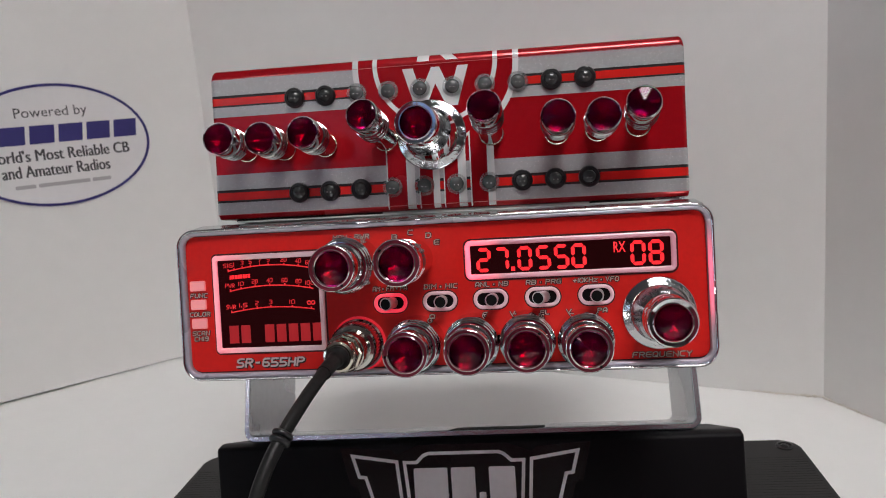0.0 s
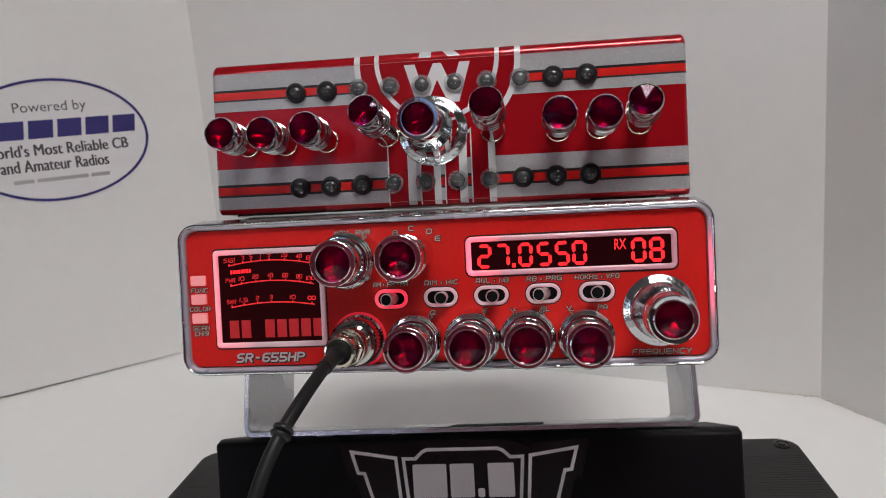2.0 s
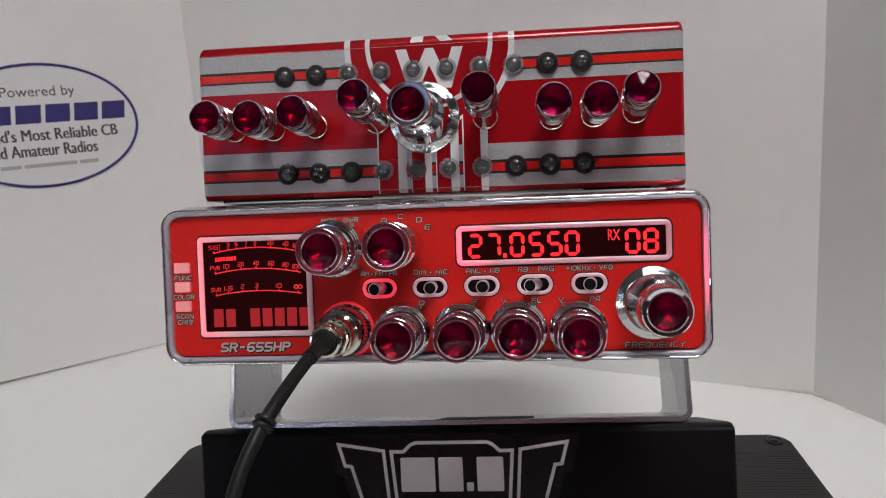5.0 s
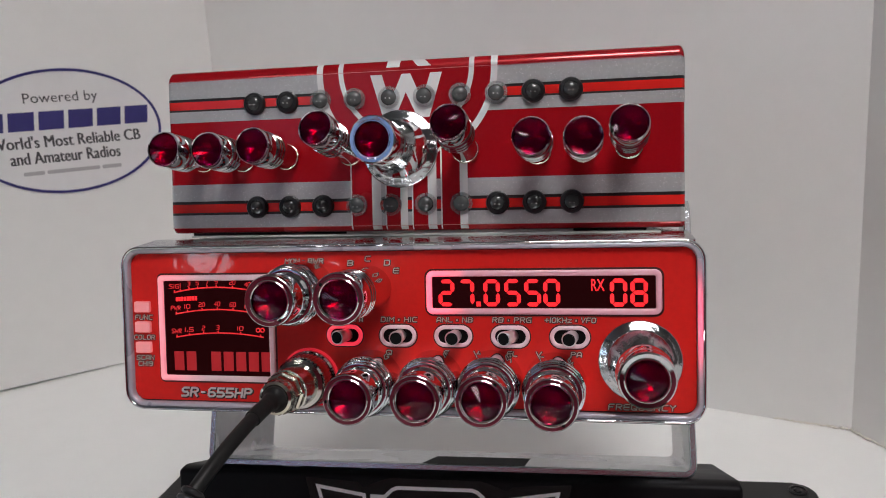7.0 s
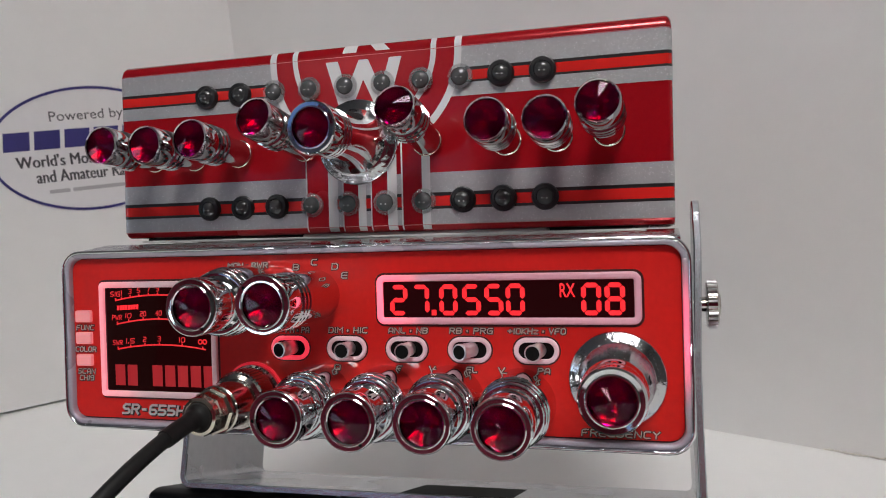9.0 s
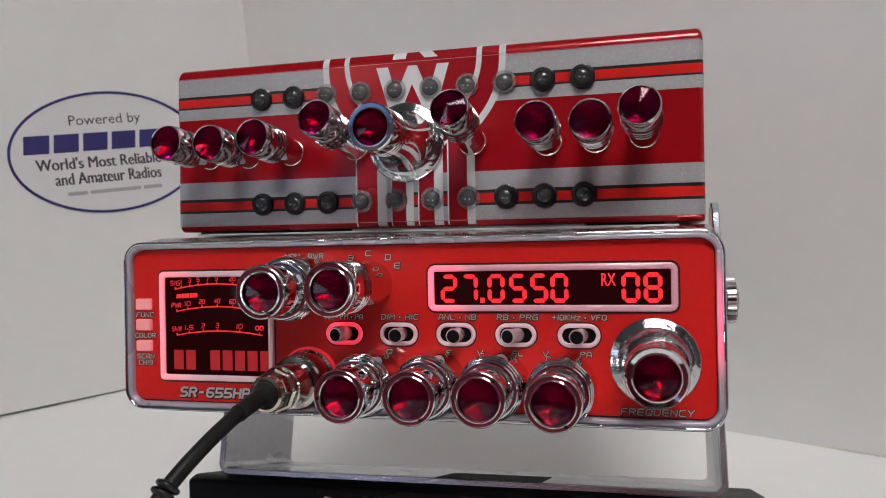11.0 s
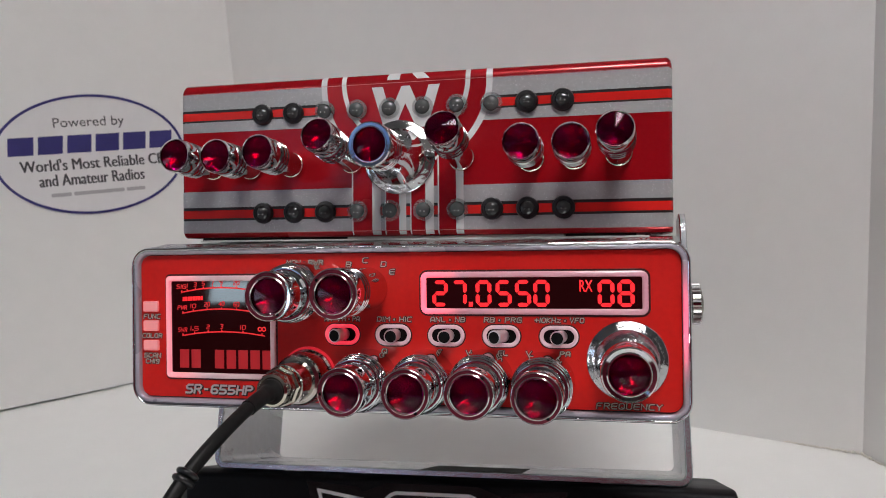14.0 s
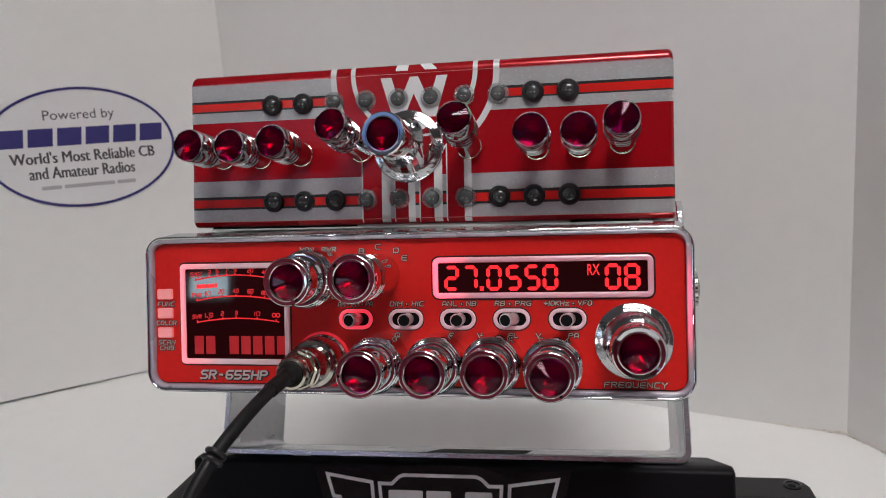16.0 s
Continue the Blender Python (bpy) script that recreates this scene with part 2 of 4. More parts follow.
def prism(pts, y0, y1, bev=0.0):
    """An outline in x and z, from y0 at the back to y1 at the front."""
    bm = bmesh.new()
    back = [bm.verts.new((x, y0, z)) for x, z in pts]
    front = [bm.verts.new((x, y1, z)) for x, z in pts]
    n = len(pts)
    bm.faces.new(back)
    f = bm.faces.new(list(reversed(front)))
    for k in range(n):
        bm.faces.new((back[k], back[(k + 1) % n], front[(k + 1) % n], front[k]))
    if bev:
        bmesh.ops.bevel(bm, geom=f.edges[:], offset=bev, segments=2, profile=0.5, affect="EDGES")
    return bm


def loft(outlines):
    """A closed band through outlines of equal length, each a list of x, y, z; the last joins the first."""
    bm = bmesh.new()
    rings = [[bm.verts.new(p) for p in o] for o in outlines]
    n = len(rings[0])
    for a, b in zip(rings, rings[1:] + rings[:1]):
        for k in range(n):
            bm.faces.new((a[k], a[(k + 1) % n], b[(k + 1) % n], b[k]))
    return bm


def frame_ring(w, h, r, t, y0, y1, cx=0.0, cz=0.0, round_=0.5):
    """A rounded rectangular frame of width t, its front edges eased."""
    def o(d, y):
        return [(x, y, z) for x, z in rrect(w - 2 * d, h - 2 * d, max(r - d, 0.2), 7, cx, cz)]
    e = round_
    return loft([o(0, y0), o(0, y1 + e), o(e * 0.3, y1 + e * 0.3), o(e, y1), o(t - e, y1), o(t - e * 0.3, y1 + e * 0.3), o(t, y1 + e), o(t, y0)])


def tube(points, radii, seg=14):
    bm = bmesh.new()
    rings = []
    n = len(points)
    up = Vector((1, 0, 0))
    for k, p in enumerate(points):
        d = (Vector(points[min(k + 1, n - 1)]) - Vector(points[max(k - 1, 0)])).normalized()
        a = d.cross(up).normalized()
        b = d.cross(a).normalized()
        r = radii[k] if isinstance(radii, (list, tuple)) else radii
        rings.append([bm.verts.new(Vector(p) + r * (math.cos(2 * math.pi * j / seg) * a + math.sin(2 * math.pi * j / seg) * b)) for j in range(seg)])
    for a, b in zip(rings, rings[1:]):
        for j in range(seg):
            bm.faces.new((a[j], a[(j + 1) % seg], b[(j + 1) % seg], b[j]))
    bm.faces.new(rings[0])
    bm.faces.new(list(reversed(rings[-1])))
    return bm


def spline(points, per=10):
    """Catmull-Rom through points."""
    pts = [Vector(p) for p in points]
    pts = [2 * pts[0] - pts[1]] + pts + [2 * pts[-1] - pts[-2]]
    out = []
    for a, b, c, d in zip(pts, pts[1:], pts[2:], pts[3:]):
        for k in range(per):
            t = k / per
            out.append(0.5 * (2 * b + (c - a) * t + (2 * a - 5 * b + 4 * c - d) * t * t + (3 * b - a - 3 * c + d) * t ** 3))
    out.append(pts[-2])
    return out


def lettering(name, text, x, z, w, h, material, parent, y=-0.12, shear=0.0, fat=0.0, flat=0.08, m=None, spacing=1.0, bold=0.0):
    """Raised print, w by h millimetres, about x, z on a front at y."""
    cu = bpy.data.curves.new(name, "FONT")
    cu.body, cu.align_x, cu.shear, cu.offset, cu.space_character = text, "CENTER", shear, fat, spacing
    cu.resolution_u = 3
    tmp = bpy.data.objects.new("tmp", cu)
    scene.collection.objects.link(tmp)
    bpy.context.view_layer.update()
    me = bpy.data.meshes.new_from_object(tmp.evaluated_get(bpy.context.evaluated_depsgraph_get()))
    bpy.data.objects.remove(tmp)
    co = np.empty(len(me.vertices) * 3)
    me.vertices.foreach_get("co", co)
    co = co.reshape(-1, 3)
    lo, hi = co.min(0), co.max(0)
    size = np.maximum(hi - lo, 1e-6)
    mid = (hi + lo) / 2
    out = np.stack([(co[:, 0] - mid[0]) / size[0] * w + x, np.full(len(co), y), (co[:, 1] - mid[1]) / size[1] * h + z], 1) * MM
    me.vertices.foreach_set("co", out.ravel())
    bm = bmesh.new()
    bm.from_mesh(me)
    bpy.data.meshes.remove(me)
    if bold:
        # a second strike beside the first thickens the strokes
        twin = bmesh.ops.duplicate(bm, geom=bm.faces[:])
        bmesh.ops.translate(bm, verts=[v for v in twin["geom"] if isinstance(v, bmesh.types.BMVert)], vec=(bold * MM, -0.03 * MM, 0))
    ext = bmesh.ops.extrude_face_region(bm, geom=bm.faces[:])
    bmesh.ops.translate(bm, verts=[v for v in ext["geom"] if isinstance(v, bmesh.types.BMVert)], vec=(0, -flat * MM, 0))
    bmesh.ops.scale(bm, vec=(1 / MM,) * 3, verts=bm.verts)
    return part(name, bm, material, parent, m=m)


# strokes of the square capitals on a grid of 4 by 6: each pair is a column and a row
GLYPHS = {"A": "000416364440 0242", "B": "00063645443303 3342413000", "C": "461605011040", "D": "00063645413000", "E": "461605011040 0343", "F": "00051646 0333",
          "G": "4616050110404323", "H": "0006 4046 0343", "I": "0006", "K": "0006 460340", "L": "06011040", "M": "0006234640", "N": "00064046", "O": "160501103041453616",
          "P": "00063645443303", "Q": "160501103041453616 2240", "R": "00063645443303 2340", "S": "46160504133342413000", "U": "060110304146", "V": "062046", "W": "0610243046",
          "X": "0046 0640", "Y": "062346 2320", "z": "04440040", "0": "160501103041453616", "1": "0006", "2": "063645443313020040", "3": "063645443342413000 1333", "4": "30360242",
          "5": "4606033342413000", "6": "46160501103041423303", "7": "064620", "8": "160501103041453616 0343", "9": "43130405163645413010", "-": "1333", "+": "0343 2125", ".": "0001", "•": "0203"}


def ribbon(bm, pts, w, y, flat):
    """A raised line of width w through points in x and z, mitred at its corners."""
    n = len(pts)
    closed = n > 2 and (pts[0] - pts[-1]).length < 1e-6
    rows = []
    for i, p in enumerate(pts):
        a = pts[i - 1] if i else (pts[-2] if closed else None)
        b = pts[i + 1] if i < n - 1 else (pts[1] if closed else None)
        d1 = (p - a).normalized() if a is not None else (b - p).normalized()
        d2 = (b - p).normalized() if b is not None else d1
        nrm = Vector((-(d1 + d2).y, (d1 + d2).x)).normalized()
        k = w / 2 / max(0.55, nrm.dot(Vector((-d1.y, d1.x))))
        if not closed and i in (0, n - 1):
            p = p + (d1 if i else -d1) * w * 0.4
        rows.append([bm.verts.new((q.x, yy, q.y)) for q, yy in ((p + nrm * k, y), (p + nrm * k, y - flat), (p - nrm * k, y - flat), (p - nrm * k, y))])
    for a, b in zip(rows, rows[1:]):
        for j in range(3):
            bm.faces.new((a[j], a[j + 1], b[j + 1], b[j]))


def stroke_print(name, text, x, z, w, h, line, material, parent, y=-0.12, shear=0.0, flat=0.05):
    """Square extended capitals, w by h millimetres about x, z, drawn with a line of even width."""
    def wide(c):
        return {"1": 0.6, "I": 0.6, ".": 0.4, "•": 0.7, " ": 1.6, "M": 4.6, "W": 5.2}.get(c, 4.0)
    total = sum(wide(c) for c in text) + 1.7 * (len(text) - 1)
    ux, uz = w / total, h / 6
    bm = bmesh.new()
    at = 0.0
    for c in text:
        for line_of in GLYPHS.get(c, "").split():
            pts = []
            for k in range(0, len(line_of), 2):
                gx, gz = int(line_of[k]) * wide(c) / 4, int(line_of[k + 1]) - 3
                if c in "1I.":
                    gx = wide(c) / 2
                pts.append(Vector((x - w / 2 + (at + gx) * ux + shear * gz * uz, z + gz * uz)))
            ribbon(bm, pts, line * (1.5 if c in "•." else 1.0), y, flat)
        at += wide(c) + 1.7
    return part(name, bm, material, parent)


def outlined(text, x, z, w, h, parent, y=-0.1, shear=0.25):
    """Beige capitals with a thin dark edge."""
    a = stroke_print("lettering_edge", text, x, z, w, h, 0.74, DARKEDGE, parent, y, shear * 0.5)
    stroke_print("lettering", text, x - 0.05, z + 0.05, w, h, 0.29, PRINTCORE, a, y - 0.07, shear * 0.5)


def aim(base, tip):
    """A pose at base whose -y runs to tip."""
    d = Vector(tip) - Vector(base)
    q = d.to_track_quat("-Y", "Z")
    return Matrix.Translation(Vector(base) * MM) @ q.to_matrix().to_4x4()


def jewel(parent, r, y, bulge=1.7, n=16, turn=0.0):
    """A cut stone of n facets in front and behind, bedded in a foil cup."""
    def ring(bm, rr, yy, half):
        return [bm.verts.new((rr * math.cos(2 * math.pi * (k + half + turn) / n), yy, rr * math.sin(2 * math.pi * (k + half + turn) / n))) for k in range(n)]
    bm = bmesh.new()
    tip = bm.verts.new((0, y - bulge, 0))
    mid = ring(bm, 0.97 * r, y - 0.12 * bulge, 0.5)
    rim = ring(bm, r, y, 0.5)
    back = bm.verts.new((0, y + 2.0, 0))
    for k in range(n):
        j = (k + 1) % n
        bm.faces.new((tip, mid[k], mid[j]))
        bm.faces.new((mid[k], rim[k], rim[j], mid[j]))
        bm.faces.new((back, rim[k], rim[j]))
    stone = part("jewel", bm, JEWEL, parent, "faceted dark red jewel")
    bm = bmesh.new()
    rim = ring(bm, r, y + 0.3, 0.0)
    for k, v in enumerate(rim):
        v.co.y += 0.55 * (k % 2)
    back = bm.verts.new((0, y + 2.4, 0))
    for k in range(n):
        j = (k + 1) % n
        bm.faces.new((back, rim[j], rim[k]))
    part("foil", bm, FOIL, parent)
    return stone


# ---- the setting ----
def room():
    # unseen room, dull so that the chrome reflects dark
    x0, x1, y0, y1, z0, z1 = -3200, 2600, -4200, 1500, -750, 1950
    wall_t = 100
    # south wall is unseen, coloured rose for its reflection in the knobs
    paints = {"wall_south": REDREFLECT}
    for name, b in (("wall_north", (x0, x1, y1, y1 + wall_t, z0, z1)), ("wall_south", (x0, x1, y0 - wall_t, y0, z0, z1)),
                    ("wall_west", (x0 - wall_t, x0, y0, y1, z0, z1)), ("wall_east", (x1, x1 + wall_t, y0, y1, z0, z1))):
        tagged(part(name, box(*b), paints.get(name, ROOMWALL)), "unseen workroom wall coloured rose for chrome reflections" if name in paints else "plain grey painted workroom wall", "wall", kind="structure")
    tagged(part("floor", box(x0, x1, y0, y1, z0 - 60, z0), ROOMFLOOR), "dark plain workroom floor", "floor", kind="structure")
    tagged(part("ceiling", box(x0, x1, y0, y1, z1, z1 + 60), CEILPAINT), "plain pale painted ceiling", "ceiling", kind="structure")


def ceiling_light(x, y, w, d, glow):
    lamp = thing("ceiling_light", mm(x, y, 1950), "white ceiling light panel with a frosted glowing diffuser", "ceiling light", "ceiling lights")
    bm = loft([[(px, pz, 0) for px, pz in rrect(w + 60, d + 60, 10, 3)], [(px, pz, -40) for px, pz in rrect(w + 60, d + 60, 10, 3)],
               [(px, pz, -40) for px, pz in rrect(w, d, 4, 3)], [(px, pz, 0) for px, pz in rrect(w, d, 4, 3)]])
    part("frame", bm, STEEL_WHITE, lamp)
    part("diffuser", box(-w / 2 + 2, w / 2 - 2, -d / 2 + 2, d / 2 - 2, -36, -30), glow, lamp)


def window():
    """A small bright pane in the far wall behind the camera."""
    w = tagged(place(new("window_1"), mm(-2370, -4200, 684)), "small bright window in the far workroom wall", "window", kind="structure")
    part("window_frame", loft([[(x, y, z) for x, z in rrect(a, b, 4, 3)] for a, b, y in ((330, 195, 0), (330, 195, 30), (270, 135, 30), (270, 135, 0))]), STEEL_WHITE, w)
    part("pane", box(-134, 134, 4, 10, -66, 66), DAY, w)
    # a long blue-lit pane high on the same wall
    w = tagged(place(new("window_3"), mm(-1800, -4200, 1625)), "long high window with blue light in the far workroom wall", "window", kind="structure")
    part("window_frame", loft([[(x, y, z) for x, z in rrect(a, b, 4, 3)] for a, b, y in ((1660, 560, 0), (1660, 560, 30), (1600, 500, 30), (1600, 500, 0))]), STEEL_WHITE, w)
    part("pane", box(-798, 798, 4, 10, -248, 248), DAYHIGH, w)
    # a wider pane of cool daylight in the side wall
    w = tagged(place(new("window_2"), mm(-3200, -1700, 420, 0, 0, -90)), "wide window with cool daylight in the side wall", "window", kind="structure")
    part("window_frame", loft([[(x, y, z) for x, z in rrect(a, b, 4, 3)] for a, b, y in ((1280, 980, 0), (1280, 980, 30), (1200, 900, 30), (1200, 900, 0))]), STEEL_WHITE, w)
    part("pane", box(-598, 598, 4, 10, -448, 448), DAYSIDE, w)


def table():
    t = thing("work_table", mm(0, 0, 0), "white smooth-topped work table under the display board", "table")
    part("tabletop", box(-800, 700, -650, 620, -28, 0, 3), TABLE, t)
    for x in (-740, 640):
        for y in (-590, 560):
            part("leg", box(x - 22, x + 22, y - 22, y + 22, -750, -28, 2), STEEL_WHITE, t)


# the three panels of the board, in plan
CORNER_L, CORNER_R = (-279.0, 449.0), (228.0, 254.0)
LEFT_WAY = (-0.722, -0.692)
RIGHT_WAY = (0.44, -0.898)


def panel(board, a, b, name="panel", label="", lift=(0.1, 0.1)):
    """One panel of the board; its foot stands off the table by the two lifts at its ends."""
    d = Vector((b[0] - a[0], b[1] - a[1], 0))
    ang = math.degrees(math.atan2(d.y, d.x))
    bm = box(0, d.length, 0, 5, 0, 640)
    for v in bm.verts:
        if v.co.z < 1:
            v.co.z = lift[0] if v.co.x < 1 else lift[1]
    return part(name, bm, BOARD, board, label, mm(a[0], a[1], 0, 0, 0, ang))


def display_board():
    board = thing("display_board", mm(0, 0, 0), "white three-panel folding display board standing on the table", "display board")
    left_end = (CORNER_L[0] + LEFT_WAY[0] * 420, CORNER_L[1] + LEFT_WAY[1] * 420)
    right_end = (CORNER_R[0] + RIGHT_WAY[0] * 380, CORNER_R[1] + RIGHT_WAY[1] * 380)
    panel(board, left_end, CORNER_L, lift=(4.4, 0.1))
    panel(board, CORNER_L, CORNER_R)
    panel(board, CORNER_R, right_end)
    # frayed paper at the foot of the fold
    rnd = random.Random(4)
    for u0, u1, way in ((-46, -2, (0.934, -0.358)), (0, 40, RIGHT_WAY)):
        pts, radii = [], []
        n = int((u1 - u0) / 1.6)
        for k in range(n + 1):
            u = u0 + (u1 - u0) * k / n
            out = 0.7 + rnd.uniform(0, 0.6)
            pts.append((CORNER_R[0] + way[0] * u + way[1] * out, CORNER_R[1] + way[1] * u - abs(way[0]) * out, 1.1 + rnd.uniform(-0.3, 0.5)))
            radii.append(rnd.uniform(0.35, 0.9) * (1.3 if abs(u) < 14 else 0.8))
        part("frayed_edge", tube(pts, radii, 7), PAPER_EDGE, board, "frayed tan paper edge at the fold")


def sign():
    """The oval printed sign on the left panel: drawn in the panel's own plane, x along it."""
    ang = math.degrees(math.atan2(-LEFT_WAY[1], -LEFT_WAY[0]))
    # its middle lies 133 mm from the fold
    cx, cy = CORNER_L[0] + LEFT_WAY[0] * 133, CORNER_L[1] + LEFT_WAY[1] * 133
    s = thing("oval_sign", mm(cx, cy, 217.5, 0, 0, ang), "white oval sign with blue outline and printed words", "sign")
    n = 72
    W2, H2 = 79, 53

    def oval(d, y):
        return [((W2 - d) * math.cos(2 * math.pi * k / n), y, (H2 - d) * math.sin(2 * math.pi * k / n)) for k in range(n)]
    part("backing", prism([(x, z) for x, _, z in oval(1.0, 0)], -0.02, -0.5), WHITEPAINT, s)
    part("outline", loft([oval(0, -0.02), oval(0, -0.9), oval(2.3, -0.9), oval(2.3, -0.02)]), SIGNBLUE, s, "dark blue outline")
    lettering("lettering", "Powered by", 0, 28.0, 58, 11.0, SIGNDARK, s, -0.55)
    # the maker's name as six plain slanted bars
    for k in range(6):
        x0 = -67 + k * 23
        part("name_bar", prism([(x0, 2.5), (x0 + 19.6, 2.5), (x0 + 21.6, 18.0), (x0 + 2.0, 18.0)], -0.52, -0.8), SIGNBLUE, s, "dark blue slanted bar")
    lettering("lettering", "World's Most Reliable CB", 0, -7.0, 118.4, 10.2, SIGNDARK, s, -0.55, bold=0.7)
    lettering("lettering", "and Amateur Radios", -3, -20.4, 86.4, 10.2, SIGNDARK, s, -0.55, bold=0.7)
    for x0, x1 in ((-38, -22), (-20, 22), (24, 40)):
        part("address_bar", prism(rrect(x1 - x0, 3.2, 1.0, 3, (x0 + x1) / 2, -33.4), -0.52, -0.75), PRINTGREY, s, "plain grey bar")


room()
ceiling_light(440, -1000, 900, 550, GLOW)
ceiling_light(-1400, -3100, 560, 340, GLOWFAR)
window()
table()
display_board()
sign()


# ---- the black base with its raised block ----
def base_unit():
    b = thing("black_base", mm(0, 0, 0), "black metal base with grooved plate and raised smooth front block", "base unit")
    part("body", box(-160, 164, -30, 132, 0.4, 20, 2), ANODISED, b)
    # top plate, its back corners rounded, its sides straight
    bm = bmesh.new()
    pts = []
    r = 9
    for sx, sy, a0 in ((1, 1, 0), (-1, 1, 90), (-1, -1, 180), (1, -1, 270)):
        for k in range(6):
            a = radians(a0 + 18 * k)
            pts.append((2 + sx * (170 - r) + r * math.cos(a), 50 + sy * (92 - r) + r * math.sin(a)))
    lo = [bm.verts.new((x, y, 20.2)) for x, y in pts]
    hi = [bm.verts.new((x, y, 25)) for x, y in pts]
    bm.faces.new(lo)
    top = bm.faces.new(hi)
    for k in range(len(pts)):
        bm.faces.new((lo[k], lo[(k + 1) % len(pts)], hi[(k + 1) % len(pts)], hi[k]))
    bmesh.ops.bevel(bm, geom=top.edges[:], offset=0.8, segments=2, profile=0.5, affect="EDGES")
    part("top_plate", bm, ANODISED, b)
    # ribs across the plate on both sides of the block
    for x0, x1 in ((-166, -122), (126, 170)):
        for k in range(64):
            y = -36 + k * 2.5
            part("rib", box(x0, x1, y, y + 1.75, 24.9, 25.12), ANODISED, b)
    for x in (164,):
        part("screw_hole", lathe([(4.6, 0.0), (4.6, -0.9), (3.6, -1.2), (3.2, -0.4), (0.3, -0.4)], 24), BLACK, b, m=mm(x, 134, 24.8, -90))
        part("screw", lathe([(2.2, 0), (2.2, -0.8), (1.4, -1.3), (0.3, -1.35)], 6), BLACK, b, m=mm(x, 134, 25.0, -90))
    # raised block: front leaning back a little, edges eased
    bm = bmesh.new()
    outline = [(42.5, 25.2), (52, 72.8), (57.5, 72.8), (118, 47.2), (118, 25.2)]
    a = [bm.verts.new((-118.5, y, z)) for y, z in outline]
    c = [bm.verts.new((121.5, y, z)) for y, z in outline]
    bm.faces.new(a)
    bm.faces.new(list(reversed(c)))
    for k in range(5):
        bm.faces.new((a[k], a[(k + 1) % 5], c[(k + 1) % 5], c[k]))
    bmesh.ops.bevel(bm, geom=bm.edges[:], offset=1.8, segments=3, profile=0.5, affect="EDGES")
    part("raised_block", bm, BLOCK, b, smooth=40)
    # emblem on the front: drawn upright, then laid on the leaning face
    lean = math.degrees(math.atan2(9.7, 48.4))
    em = mm(-1.3, 52, 73.6, -lean)
    k = 1 / math.cos(radians(lean))
    y = -0.05

    def band(pts, w=1.5, name="emblem_line"):
        bm = bmesh.new()
        n = len(pts)
        left, right = [], []
        for i, p in enumerate(pts):
            q0, q1 = Vector(pts[max(i - 1, 0)]), Vector(pts[min(i + 1, n - 1)])
            d1 = (Vector(p) - q0).normalized() if i else (q1 - Vector(p)).normalized()
            d2 = (q1 - Vector(p)).normalized() if i < n - 1 else d1
            nrm = Vector((-(d1 + d2).y, (d1 + d2).x)).normalized()
            s = w / 2 / max(0.5, nrm.dot(Vector((-d1.y, d1.x))))
            left.append(Vector(p) + nrm * s)
            right.append(Vector(p) - nrm * s)
        lv = [[bm.verts.new((v.x, yy, v.y)) for v in left] for yy in (y, y - 0.15)]
        rv = [[bm.verts.new((v.x, yy, v.y)) for v in right] for yy in (y, y - 0.15)]
        for i in range(n - 1):
            bm.faces.new((lv[1][i], lv[1][i + 1], rv[1][i + 1], rv[1][i]))
            bm.faces.new((lv[0][i], lv[0][i + 1], lv[1][i + 1], lv[1][i]))
            bm.faces.new((rv[0][i], rv[0][i + 1], rv[1][i + 1], rv[1][i]))
        part(name, bm, EMBLEM, b, "pale grey emblem outline", em)
    patch = [(-57, 2), (-33, 3.6), (-31, 5.6), (-20, 1.6), (20, 1.6), (31, 5.6), (33, 3.6), (57, 2), (53, 19), (49.5, 20), (43.5, 42), (-43.5, 42), (-49.5, 20), (-53, 19)]
    part("emblem_ground", prism([(x, -z * k) for x, z in patch], 0.02, y + 0.02), PATCH, b, "glossy black ground of the emblem", em)
    for s in (-1, 1):
        band([(s * x, -z * k) for x, z in ((38.5, 40), (45.6, 15.7), (48.6, 15.3), (51.3, 5.8), (30.7, 8.9), (28.2, 40))])
    arc = [(-24.6, 40), (-27.2, 9.3), (-21.6, 9.4), (-19.9, 7.8), (-18.3, 6.4), (-16.1, 5.5)]
    arc += [(-x, z) for x, z in reversed(arc)]
    band([(x, -z * k) for x, z in arc])
    # heavy plain shapes in place of the words
    for x0, x1, z0, z1 in ((-23.1, -7.6, 12, 27), (-6.0, 4.9, 12, 27), (6.4, 9.5, 23.1, 26.9), (11.2, 23.0, 12, 27), (-18.5, 20, 30.8, 37)):
        part("emblem_bar", prism(rrect(x1 - x0, (z1 - z0) * k, 0.7, 3, (x0 + x1) / 2, -(z0 + z1) / 2 * k), y, y - 0.18), EMBLEM, b, "pale grey plain bar", em)


